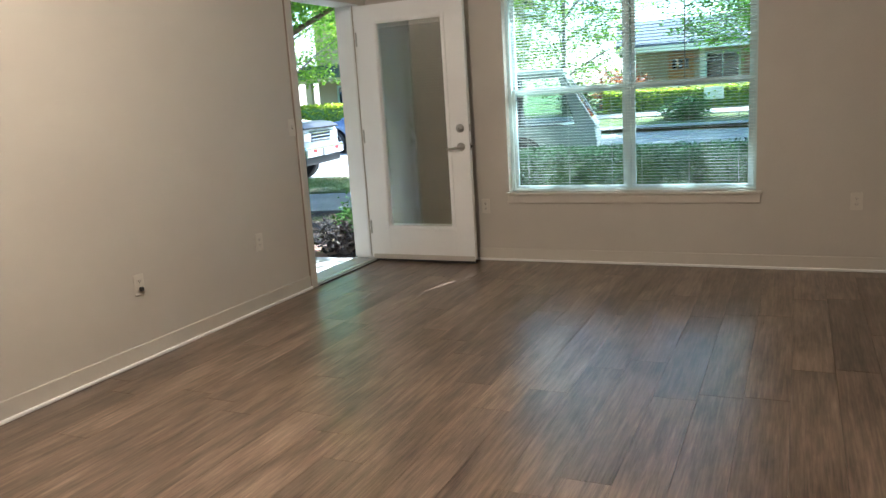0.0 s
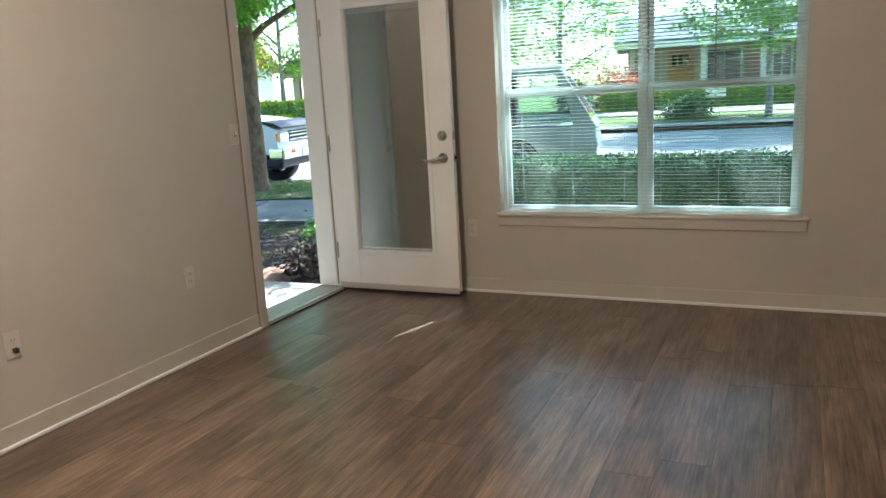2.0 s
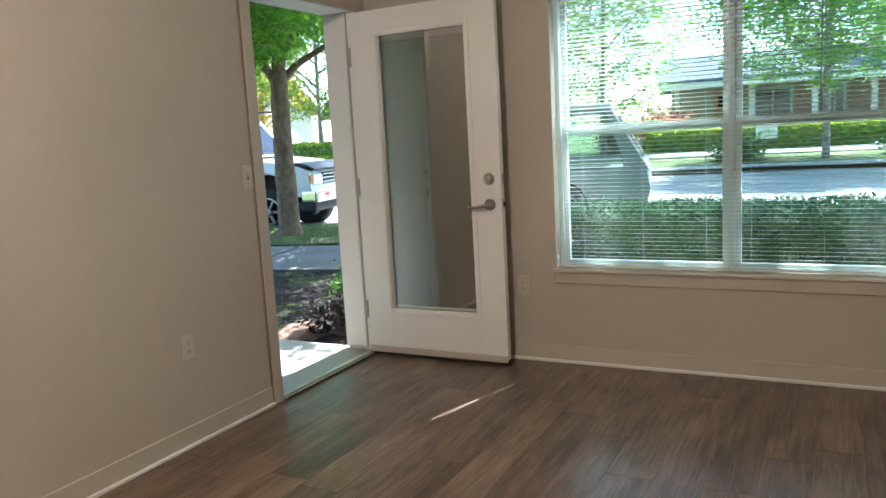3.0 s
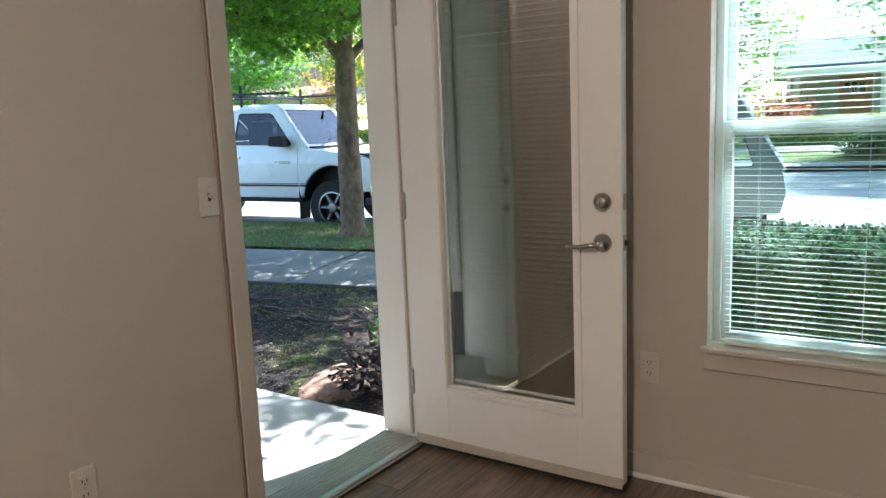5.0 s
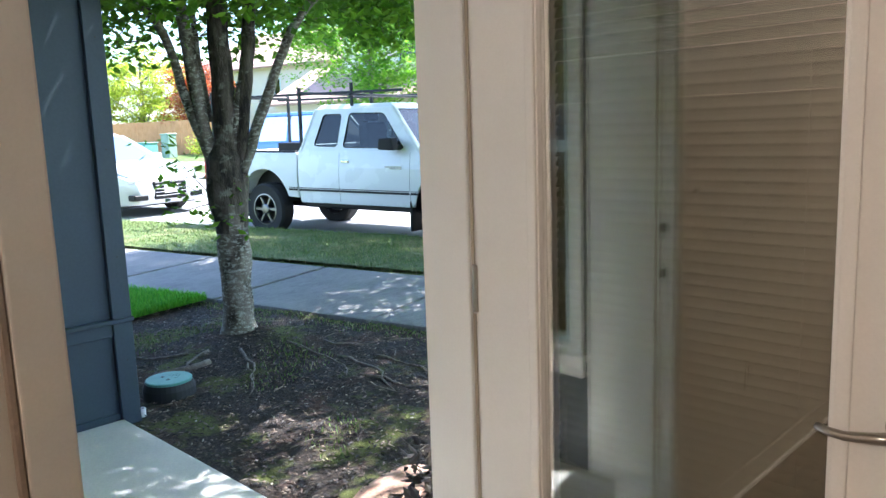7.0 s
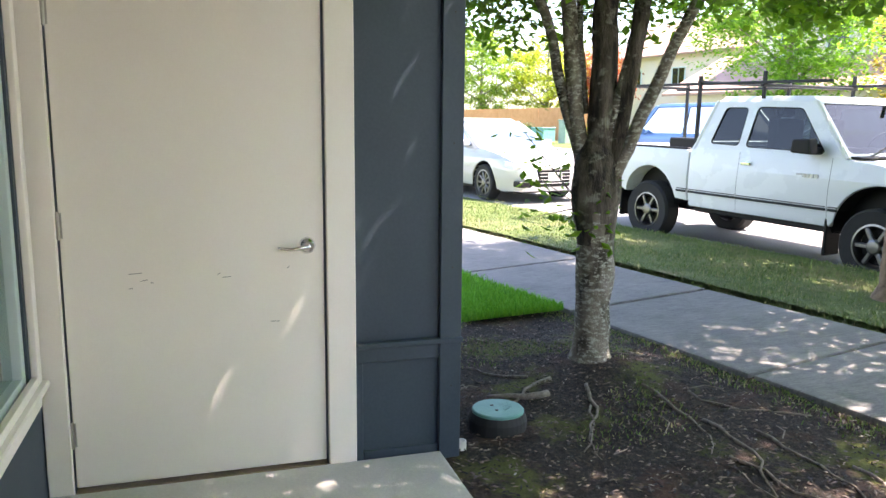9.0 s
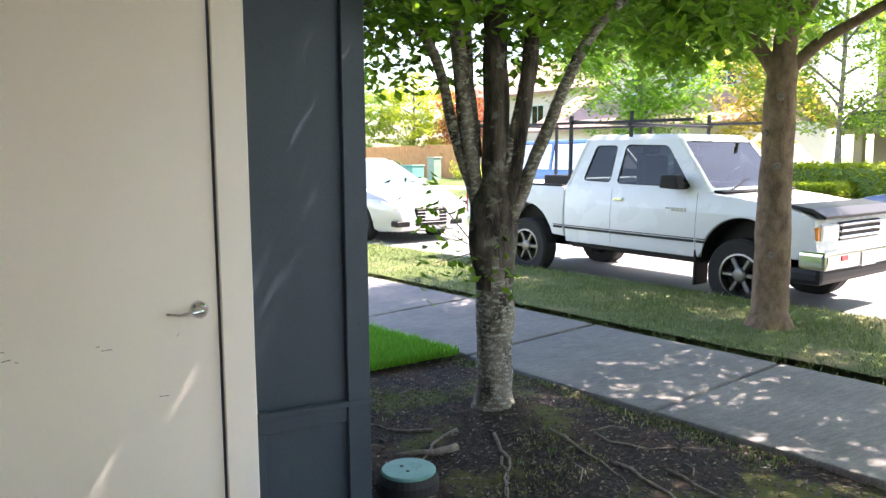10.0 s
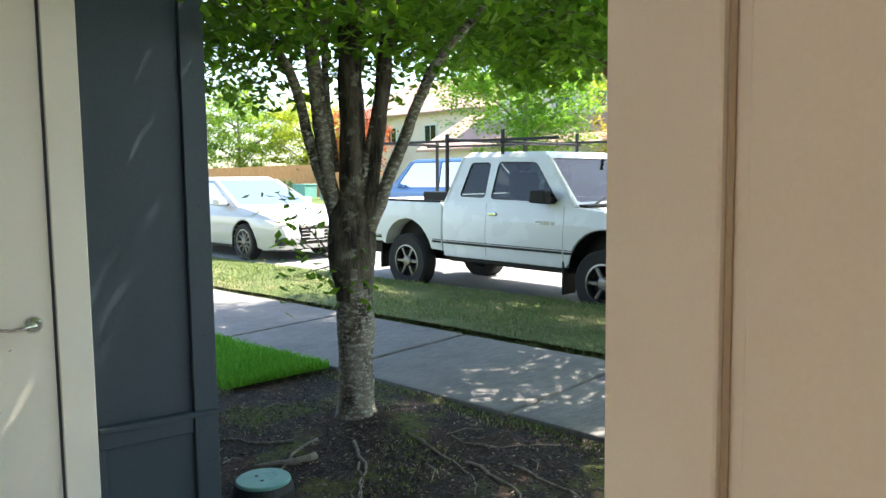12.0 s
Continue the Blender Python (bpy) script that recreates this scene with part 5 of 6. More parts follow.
def cabin(xb0, xb1, xr0, xr1, zb, zr, belt, roof, W, bevel=0.05):
    b = bmesh.new()
    lo = [b.verts.new(p) for p in ((xb0, belt, zb), (xb1, belt, zb), (xb1, W - belt, zb), (xb0, W - belt, zb))]
    hi = [b.verts.new(p) for p in ((xr0, roof, zr), (xr1, roof, zr), (xr1, W - roof, zr), (xr0, W - roof, zr))]
    b.faces.new(lo[::-1])
    b.faces.new(hi)
    for k in range(4):
        b.faces.new((lo[k], lo[(k + 1) % 4], hi[(k + 1) % 4], hi[k]))
    bmesh.ops.recalc_face_normals(b, faces=b.faces[:])
    bmesh.ops.bevel(b, geom=b.edges[:], offset=bevel, segments=3, affect="EDGES", profile=0.6)
    return b


def fill_ring(to3d, outer, holes, inward):
    """A sheet with openings, its outline in two coordinates, made 2 cm thick."""
    b = bmesh.new()
    edges = []
    for loop in [outer] + holes:
        vs = [b.verts.new(to3d(p)) for p in loop]
        edges += [b.edges.new((vs[k], vs[(k + 1) % len(vs)])) for k in range(len(vs))]
    bmesh.ops.triangle_fill(b, use_beauty=True, use_dissolve=False, edges=edges)
    ext = bmesh.ops.extrude_face_region(b, geom=b.faces[:])
    bmesh.ops.translate(b, verts=[g for g in ext["geom"] if isinstance(g, bmesh.types.BMVert)], vec=inward)
    return b


def glasshouse(root, name, xb0, xb1, xr0, xr1, zb, zr, be, ro, W, panes, paint, front=(0.08, 0.92), back=(0.14, 0.86), glazing="auto_glass"):
    """Hollow cabin: pillars and roof in paint, glazed on all sides, seats within."""
    b = bmesh.new()
    zi = zr - 0.05
    k1 = (zi - zb) / (zr - zb)
    xr0i, xr1i = xb0 + (xr0 - xb0) * k1, xb1 + (xr1 - xb1) * k1

    def ywall(z):
        return be + (ro - be) * (z - zb) / (zr - zb)

    for near in (True, False):
        flip = (lambda p: (p[0], ywall(p[1]), p[1])) if near else (lambda p: (p[0], W - ywall(p[1]), p[1]))
        join(b, fill_ring(flip, [(xb0, zb), (xb1, zb), (xr1i, zi), (xr0i, zi)], [rounded(q, 0.055) for q in panes], (0, 0.025 if near else -0.025, 0)))
    for xb, xr, (t0, t1), sgn in ((xb1, xr1, front, -1), (xb0, xr0, back, 1)):
        def slope(p, xb=xb, xr=xr):
            y0 = ywall(zb + p[1] * (zr - zb))
            return (xb + (xr - xb) * p[1], y0 + p[0] * (W - 2 * y0), zb + p[1] * (zr - zb))
        hole = rounded([(0.05, t0), (0.95, t0), (0.95, t1), (0.05, t1)], 0.06)
        join(b, fill_ring(slope, [(0, 0), (1, 0), (1, k1), (0, k1)], [hole], (sgn * 0.025, 0, 0)))
        g = bmesh.new()
        g.faces.new([g.verts.new(slope(p)) for p in rounded([(0.045, t0 - 0.01), (0.955, t0 - 0.01), (0.955, t1 + 0.01), (0.045, t1 + 0.01)], 0.06)])
        g.transform(Matrix.Translation((sgn * 0.008, 0, 0)))
        part("windscreen" if sgn < 0 else "rear_window", g, M[glazing], root).visible_shadow = False
    # rounded corner posts and a crowned roof
    for x0, x1 in ((xb0, xr0), (xb1, xr1)):
        for side in (0, 1):
            ya, yb = be + 0.012, ywall(zi) + 0.012
            tube(b, [(x0 + (0.012 if x0 == xb0 else -0.012), W - ya if side else ya, zb), (x0 + (x1 - x0) * k1 + (0.012 if x0 == xb0 else -0.012), W - yb if side else yb, zi)], [0.026, 0.026], 8)
    r0 = ywall(zi)
    top = cabin(xr0i - 0.02, xr1i + 0.03, xr0 + 0.04, xr1 - 0.06, zi - 0.02, zr + 0.012, r0 - 0.006, r0 + 0.07, W, 0.02)
    join(b, top)
    part(name, b, paint, root)
    for near in (True, False):
        for q in panes:
            g = bmesh.new()
            g.faces.new([g.verts.new((x, ywall(z) + 0.012 if near else W - ywall(z) - 0.012, z)) for x, z in rounded(q, 0.055)])
            part("side_window", g, M[glazing], root).visible_shadow = False
            rim = bmesh.new()
            loop = rounded(q, 0.055)
            tube(rim, [(x, ywall(z) + 0.004 if near else W - ywall(z) - 0.004, z) for x, z in loop + loop[:1]], [0.007] * (len(loop) + 1), 5)
            part("window_seal", rim, M["plastic"], root)
    # inside
    part("cabin_floor", box(xb0 + 0.05, xb1 - 0.05, be + 0.05, W - be - 0.05, zb - 0.02, zb + 0.035), M["plastic"], root)
    mid = (xr0 + xr1) / 2
    for y in (W * 0.29, W * 0.71):
        st = box(mid - 0.02, mid + 0.12, y - 0.23, y + 0.23, zb + 0.02, zb + 0.62 * (zr - zb), bevel=0.04, segments=2)
        add_box(st, mid - 0.02, mid + 0.07, y - 0.13, y + 0.13, zb + 0.65 * (zr - zb), zb + 0.88 * (zr - zb), bevel=0.03)
        st.transform(Matrix.Translation((0, 0, 0)))
        part("seat_back", st, M["seat"], root)
    wh = bmesh.new()
    xs = 0.35 * xb1 + 0.65 * xr1 - 0.12
    ring_ = [(xs + 0.06 * math.cos(a), W * 0.71 + 0.18 * math.sin(a), zb + 0.09 + 0.16 * math.cos(a)) for a in [math.tau * k / 20 for k in range(21)]]
    tube(wh, ring_, [0.013] * 21, 6)
    part("steering_wheel", wh, M["plastic"], root)


def waist(bm, W, z0, z1, tuck_lo, tuck_hi, nose=None):
    """Pull the flanks in towards the sill and the shoulder, and round the nose in plan."""
    for f in (0.12, 0.24, 0.35, 0.55, 0.7, 0.85):
        bmesh.ops.bisect_plane(bm, geom=bm.verts[:] + bm.edges[:] + bm.faces[:], plane_co=(0, 0, z0 + f * (z1 - z0)), plane_no=(0, 0, 1))
    for v in bm.verts:
        f = (v.co.z - z0) / (z1 - z0)
        tuck = tuck_lo * max(0, 0.35 - f) / 0.35 + tuck_hi * max(0, f - 0.55) / 0.45
        v.co.y += tuck if v.co.y < W / 2 else -tuck
    return bm


def soften(ob, degrees=32):
    """Smooth shading with crisp creases."""
    for p in ob.data.polygons:
        p.use_smooth = True
    ob.data.set_sharp_from_angle(angle=radians(degrees))
    return ob


# the white pickup
def pickup():
    W = 1.72
    p0 = at(-7.40, 7.10, 0)
    root = thing("pickup_truck", "white extended-cab pickup with a lumber rack, parked at the kerb", "truck", m=pose(p0.x, p0.y, at(-5.85, 7.6).z, 0, 1.0, SA))
    R = 0.375
    # bed
    out = [(-1.22, 0.52), (-1.24, 1.09), (0.66, 1.09), (0.66, 0.46)] + arch(0, R + 0.02, 0.46, 10, 170)[0:] + [(-0.52, 0.52)]
    bed = prism(bmesh.new(), out, 0.0, W, bevel=0.018)
    soften(part("bed", waist(bed, W, 0.45, 1.1, 0.03, 0.02), M["paint_white"], root))
    part("bed_rail", box(-1.2, 0.62, 0.03, 0.09, 1.085, 1.115, bevel=0.008), M["plastic"], root)
    part("tool_box", box(0.12, 0.58, 0.2, W - 0.2, 1.0, 1.22, bevel=0.015), M["plastic"], root, "black crossbed tool box")
    # cab and nose in one flank
    out = [(0.69, 0.40), (0.67, 1.12), (2.62, 1.13), (2.72, 1.10), (3.10, 1.06), (3.62, 0.985), (3.86, 0.90), (3.90, 0.60), (3.86, 0.50), (3.62, 0.50)] + arch(3.12, R + 0.02, 0.47, 15, 172) + [(2.60, 0.40)]
    flank = prism(bmesh.new(), out, 0.0, W, bevel=0.022)
    soften(part("body", waist(flank, W, 0.4, 1.12, 0.03, 0.03), M["paint_white"], root))
    part("cowl", box(2.60, 2.84, 0.10, W - 0.10, 1.10, 1.125, bevel=0.01), M["plastic"], root)
    zb, zr, be, ro = 1.10, 1.72, 0.035, 0.15
    glasshouse(root, "cab", 0.70, 2.74, 0.95, 2.22, zb, zr, be, ro, W, [[(0.95, 1.18), (1.37, 1.17), (1.41, 1.60), (1.09, 1.60)], [(1.47, 1.16), (2.48, 1.15), (2.42, 1.22), (2.11, 1.60), (1.54, 1.61)]], M["paint_white"])
    part("dashboard", box(2.30, 2.64, 0.10, W - 0.10, 1.10, 1.19, bevel=0.03), M["plastic"], root)
    # door gaps, strip, handle, mirror, badge
    for x in (1.42, 2.58):
        part("door_gap", waist(box(x, x + 0.005, -0.0008, 0.02, 0.44, 1.10), W, 0.4, 1.12, 0.03, 0.03), M["gap"], root)
    for x0, x1 in ((-0.95, -0.52), (0.50, 0.655), (0.70, 1.415), (1.435, 2.57), (2.60, 2.70)):
        part("side_strip", box(x0, x1, -0.010, 0.012, 0.566, 0.592, bevel=0.004), M["stripe"], root, "dark grey rubbing strip")
        part("pin_stripe", box(x0, x1, -0.003, 0.012, 0.603, 0.612), M["stripe"], root, "thin dark pin stripe")
    part("door_handle", box(1.46, 1.60, -0.008, 0.04, 0.955, 1.0, bevel=0.01), M["chrome"], root, "chrome door handle")
    mir = prism(bmesh.new(), [(2.22, 1.14), (2.46, 1.13), (2.44, 1.29), (2.24, 1.28)], -0.17, -0.04, bevel=0.02)
    part("mirror", mir, M["plastic"], root, "black door mirror")
    part("mirror_arm", box(2.36, 2.45, -0.06, 0.08, 1.13, 1.2, bevel=0.01), M["plastic"], root)
    for k, (x, w) in enumerate(((2.20, 0.06), (2.275, 0.03), (2.315, 0.035), (2.358, 0.045), (2.41, 0.045))):
        part("badge_bar", box(x, x + w, -0.004, 0.012, 0.885 if k else 0.905, 0.925), M["paint_pearl"], root, "pale badge shape")
    # nose: grille, lamps, bumper, bonnet guard
    part("grille", box(3.86, 3.915, 0.42, W - 0.42, 0.68, 0.86, bevel=0.015), M["plastic"], root)
    for z in (0.70, 0.76, 0.82):
        part("grille_bar", box(3.90, 3.93, 0.42, W - 0.42, z, z + 0.026, bevel=0.006), M["chrome"], root)
    for y0, y1, ya, yb in ((0.06, 0.40, 0.012, 0.055), (W - 0.40, W - 0.06, W - 0.055, W - 0.012)):
        part("headlight", box(3.80, 3.915, y0, y1, 0.69, 0.85, bevel=0.015), M["lamp_clear"], root, "clear headlight")
        part("corner_lamp", box(3.775, 3.895, ya - 0.008, yb, 0.70, 0.83, bevel=0.01), M["lamp_amber"], root, "amber corner lamp")
    part("bonnet_guard", prism(bmesh.new(), [(3.55, 1.005), (3.80, 0.965), (3.93, 0.90), (3.94, 0.93), (3.80, 1.0), (3.56, 1.03)], 0.06, W - 0.06, bevel=0.006), M["stripe"], root, "smoked bonnet guard")
    part("front_bumper", box(3.72, 4.0, -0.015, W + 0.015, 0.42, 0.60, bevel=0.04, segments=3), M["chrome"], root, "chrome front bumper")
    part("valance", box(3.62, 3.94, 0.02, W - 0.02, 0.27, 0.43, bevel=0.05, segments=2), M["stripe"], root)
    part("number_plate", box(4.0, 4.012, 0.70, 1.02, 0.42, 0.56, bevel=0.004), M["paint_pearl"], root)
    for y in (0.28, W - 0.42):
        part("bumper_lamp", box(3.985, 4.008, y, y + 0.14, 0.50, 0.555, bevel=0.006), M["lamp_red"], root)
    part("rear_bumper", box(-1.34, -1.2, 0.05, W - 0.05, 0.42, 0.58, bevel=0.03), M["chrome"], root)
    part("tail_lamp", box(-1.25, -1.20, 0.0, 0.15, 0.65, 0.98, bevel=0.01), M["lamp_red"], root)
    wip = bmesh.new()
    tube(wip, [(2.80, 0.30, 1.12), (2.66, 0.75, 1.20), (2.62, 0.95, 1.24)], [0.012, 0.009, 0.006], 6)
    part("wiper", wip, M["plastic"], root)
    # inner wells, chassis, mud flaps
    for x in (0.0, 3.12):
        liner(root, x, R + 0.02, 0.462, W, 0.40)
    part("chassis", box(-1.1, 3.7, 0.35, W - 0.35, 0.30, 0.46, bevel=0.02), M["plastic"], root)
    part("sill_tube", box(0.72, 2.62, 0.10, 0.3, 0.33, 0.41, bevel=0.02), M["plastic"], root)
    part("mud_flap", box(2.56, 2.60, 0.02, 0.26, 0.10, 0.56, bevel=0.01), M["plastic"], root, "black mud flap")
    part("mud_flap", box(-0.56, -0.52, 0.02, 0.26, 0.14, 0.5, bevel=0.01), M["plastic"], root, "black mud flap")
    for x in (0.0, 3.12):
        wheel(root, x, 0.11, R, 1, 6, 0.60, 0.24)
        wheel(root, x, W - 0.11, R, -1, 6, 0.60, 0.24)
    # lumber rack
    for x in (0.72, -1.05):
        for y in (0.06, W - 0.06):
            part("rack_post", box(x - 0.02, x + 0.02, y - 0.02, y + 0.02, 1.09, 1.97, bevel=0.004), M["stripe"], root)
        part("rack_cross", box(x - 0.022, x + 0.022, 0.03, W - 0.03, 1.88, 1.92, bevel=0.005), M["stripe"], root)
    part("rack_cross", box(1.62, 1.66, 0.03, W - 0.03, 1.83, 1.865, bevel=0.005), M["stripe"], root)
    for y in (0.08, W - 0.08):
        part("rack_rail", box(-1.25, 2.45, y - 0.02, y + 0.02, 1.862, 1.895, bevel=0.006), M["stripe"], root, "long dark rack rail")
        part("rack_post", box(1.61, 1.65, y - 0.015, y + 0.015, 1.70, 2.0, bevel=0.004), M["stripe"], root)
    # the body rides high over its wheels
    for ob in root.children:
        if not ob.name.startswith("wheel"):
            ob.matrix_basis = Matrix.Translation((0, 0, 0.10)) @ ob.matrix_basis
    return root


pickup()


def sedan(name, label, m, paint, W=1.8, L0=-1.0, L1=3.68, wb=2.72, R=0.325, zb=0.92, zr=1.42, roofx=(0.35, 1.55), belt=(-0.55, 2.55), spokes=10, wagon=False, hood=0.86, tail_lamps=True, glazing="auto_glass"):
    """A car with its rear axle at x = 0 and its nose towards +x."""
    root = thing(name, label, "car", m=m)
    tail = zb + (0.02 if wagon else 0.0)
    out = [(L0 + 0.06, 0.30), (L0, 0.55), (L0 + 0.05, tail), (belt[0], zb + 0.03), (belt[1] - 0.25, zb + 0.01), (belt[1] + 0.12, hood + 0.03), (L1 - 0.68, hood - 0.02), (L1 - 0.36, hood - 0.10), (L1 - 0.14, hood - 0.19), (L1 - 0.03, 0.56), (L1, 0.44), (L1 - 0.04, 0.22), (wb + 0.50, 0.20)]
    out += arch(wb, R, R + 0.06, -12, 192) + arch(0, R, R + 0.06, -12, 192) + [(-R - 0.12, 0.24)]
    b = prism(bmesh.new(), out, 0.0, W, bevel=0.03)
    waist(b, W, 0.2, zb, 0.05, 0.06)
    for v in b.verts:
        f = max(0, (v.co.x - (L1 - 0.75)) / 0.75)
        v.co.y += (0.27 * f * f) * (1 if v.co.y < W / 2 else -1)
    soften(part("body", b, paint, root))
    be, ro = 0.07, 0.24
    xa, xb = belt
    ra, rb = roofx
    mid = (ra + rb) / 2 + 0.05

    def front_x(z):
        return xb + (rb - xb) * (z - zb) / (zr - zb)

    def rear_x(z):
        return xa + (ra - xa) * (z - zb) / (zr - zb)

    za, zc = zb + 0.04, zr - 0.08
    glasshouse(root, "cabin", xa, xb, ra, rb, zb - 0.01, zr, be, ro, W, [[(mid + 0.04, za), (front_x(za) - 0.22, za), (front_x(zc) - 0.12, zc), (mid + 0.04, zc)], [(rear_x(za) + 0.30, za), (mid - 0.03, za), (mid - 0.03, zc), (rear_x(zc) + 0.10, zc)]], paint, glazing=glazing)
    for x in (0.0, wb):
        liner(root, x, R, R + 0.057, W, 0.22)
        wheel(root, x, 0.12, R, 1, spokes, 0.70)
        wheel(root, x, W - 0.12, R, -1, spokes, 0.70)
    part("underbody", box(L0 + 0.2, L1 - 0.25, 0.2, W - 0.2, 0.18, 0.3), M["plastic"], root)
    for s, y0, y1 in ((1, 0.14, 0.50), (-1, W - 0.50, W - 0.14)):
        lamp_ = prism(bmesh.new(), [(L1 - 0.42, 0.64), (L1 - 0.10, 0.60), (L1 - 0.05, 0.66), (L1 - 0.40, 0.74)], y0 - (0.05 if s > 0 else 0), y1 + (0.05 if s < 0 else 0), bevel=0.01)
        part("headlight", lamp_, M["lamp_clear"], root, "clear swept headlight")
        if tail_lamps:
            part("tail_lamp", box(L0 - 0.01, L0 + 0.2, y0 - 0.09 if s > 0 else y0, y1 if s > 0 else y1 + 0.09, 0.66, 0.80, bevel=0.015), M["lamp_red"], root, "red tail lamp")
        part("fog_recess", box(L1 - 0.20, L1 - 0.005, y0 + 0.02, y1 - 0.06, 0.30, 0.40, bevel=0.015), M["plastic"], root)
        part("mirror", box(belt[1] - 0.55, belt[1] - 0.36, -0.13 if s > 0 else W - 0.06, 0.06 if s > 0 else W + 0.13, zb + 0.02, zb + 0.15, bevel=0.03, segments=2), paint, root)
    part("grille", box(L1 - 0.10, L1 + 0.006, 0.55, W - 0.55, 0.30, 0.62, bevel=0.03), M["plastic"], root)
    for z in (0.36, 0.42, 0.48, 0.54):
        part("grille_bar", box(L1 - 0.03, L1 + 0.012, 0.58, W - 0.58, z, z + 0.012), M["chrome"], root)
    part("number_plate", box(L1 + 0.006, L1 + 0.016, W / 2 - 0.15, W / 2 + 0.15, 0.40, 0.54, bevel=0.004), M["paint_pearl"], root)
    part("door_gap", waist(box(mid - 0.003, mid + 0.003, -0.0008, 0.02, 0.34, zb - 0.06), W, 0.2, zb, 0.05, 0.06), M["gap"], root)
    part("door_handle", box(mid - 0.30, mid - 0.12, -0.02, 0.04, zb - 0.16, zb - 0.125, bevel=0.008), paint, root)
    return root


p = at(-14.36, 7.12, 0)
sedan("sedan", "silver-white sedan parked behind the pickup", pose(p.x, p.y, at(-13, 7.8).z, 0, 0.6, SA), M["paint_pearl"], zr=1.45, roofx=(0.15, 1.35), belt=(-0.72, 2.50), hood=0.90)
p = at(-3.1, 16.25, 0)
sedan("sedan", "grey-blue sedan parked across the road", pose(p.x, p.y, at(-4.4, 15.3).z, 0, 0, SA + 180), M["paint_blue"], wb=2.75, R=0.33, zr=1.46, spokes=7)
p = at(-13.2, 16.0, 0)
sedan("suv", "pale blue sport utility car parked across the road", pose(p.x, p.y, at(-14.5, 15.2).z, 0, 0, SA + 180), M["paint_sky"], W=1.85, L0=-0.95, L1=3.6, wb=2.7, R=0.36, zb=1.08, zr=1.86, roofx=(-0.55, 1.75), belt=(-0.86, 2.5), spokes=6, wagon=True, hood=1.06)
p = at(0.30, 7.25, 0)
g = sedan("suv", "silver-grey compact wagon, its sunlit roof coloured white, parked at the kerb", pose(p.x, p.y, at(0, 7.8).z, 0, 0, SA + 180) @ pose(0, -1.72, 0), M["paint_grey"], W=1.72, L0=-1.22, L1=2.45, wb=1.85, R=0.31, zb=0.80, zr=1.70, roofx=(-0.66, 0.95), belt=(-1.20, 1.5), spokes=6, wagon=True, hood=0.84, tail_lamps=False, glazing="clear_auto_glass")
# panel added over the roof: its white colour stands for sunlight on it
part("roof_panel", box(-0.70, 0.95, 0.24, 1.48, 1.68, 1.745, bevel=0.025, segments=2), M["paint_white"], g, "white panel for the sunlit roof")

# ---- houses and the fence across the road ----
M["siding_tan"] = mottled("tan_siding", (0.42, 0.33, 0.24), (0.50, 0.40, 0.30), 0.8, (0.7, 0.85), 0.3, 40)
M["siding_brick"] = mottled("rosy_siding", (0.34, 0.19, 0.14), (0.42, 0.25, 0.19), 1.5, (0.75, 0.9), 0.4, 40)
M["siding_pale"] = mottled("pale_siding", (0.62, 0.57, 0.50), (0.70, 0.64, 0.57), 0.7, (0.7, 0.85), 0.2, 40)
M["shingle"] = mottled("blue_grey_shingle", (0.055, 0.065, 0.095), (0.095, 0.11, 0.15), 2.0, (0.8, 0.95), 0.6, 60)
M["shingle_pink"] = mottled("rosy_shingle", (0.34, 0.22, 0.18), (0.42, 0.28, 0.23), 2.0, (0.8, 0.95), 0.6, 60)
M["door_orange"] = mottled("orange_wood_door", (0.42, 0.18, 0.06), (0.50, 0.23, 0.08), 4, (0.4, 0.5), 0.1, 50)
M["door_red"] = mottled("red_brown_door", (0.20, 0.06, 0.04), (0.25, 0.08, 0.05), 4, (0.4, 0.5), 0.1, 50)
M["fence_wood"] = mottled("cedar_board", (0.50, 0.23, 0.085), (0.62, 0.32, 0.14), 3.0, (0.7, 0.85), 0.3, 60)


def gable(bm, x0, x1, y0, y1, z0, rise, over=0.35, t=0.12):
    """A ridge roof along x."""
    ym = (y0 + y1) / 2
    prof = [(y0 - over, z0 - over * rise / ((y1 - y0) / 2)), (ym, z0 + rise), (y1 + over, z0 - over * rise / ((y1 - y0) / 2))]
    tmp = bmesh.new()
    a = [[tmp.verts.new((x, y, z + dz)) for y, z in prof for dz in (0, t)] for x in (x0 - over, x1 + over)]
    for i in (0, 2):
        for s_ in (0, 1):
            tmp.faces.new((a[0][i + s_], a[1][i + s_], a[1][i + 2 + s_], a[0][i + 2 + s_]))
    for k in range(2):
        tmp.faces.new((a[k][0], a[k][1], a[k][3], a[k][2]))
        tmp.faces.new((a[k][2], a[k][3], a[k][5], a[k][4]))
    tmp.faces.new((a[0][0], a[1][0], a[1][1], a[0][1]))
    tmp.faces.new((a[0][4], a[1][4], a[1][5], a[0][5]))
    join(bm, tmp)
    return bm


def house_window(root, x, z, w, h, y=0.0):
    win = part("window", ring(x - w / 2, x + w / 2, z, z + h, 0.08, y - 0.06, y, 0.01), M["vinyl"], root)
    part("pane", box(x - w / 2 + 0.08, x + w / 2 - 0.08, y - 0.03, y - 0.01, z + 0.08, z + h - 0.08), M["car_glass"], win)
    part("sash_bar", box(x - 0.02, x + 0.02, y - 0.05, y - 0.03, z + 0.08, z + h - 0.08), M["vinyl"], win)


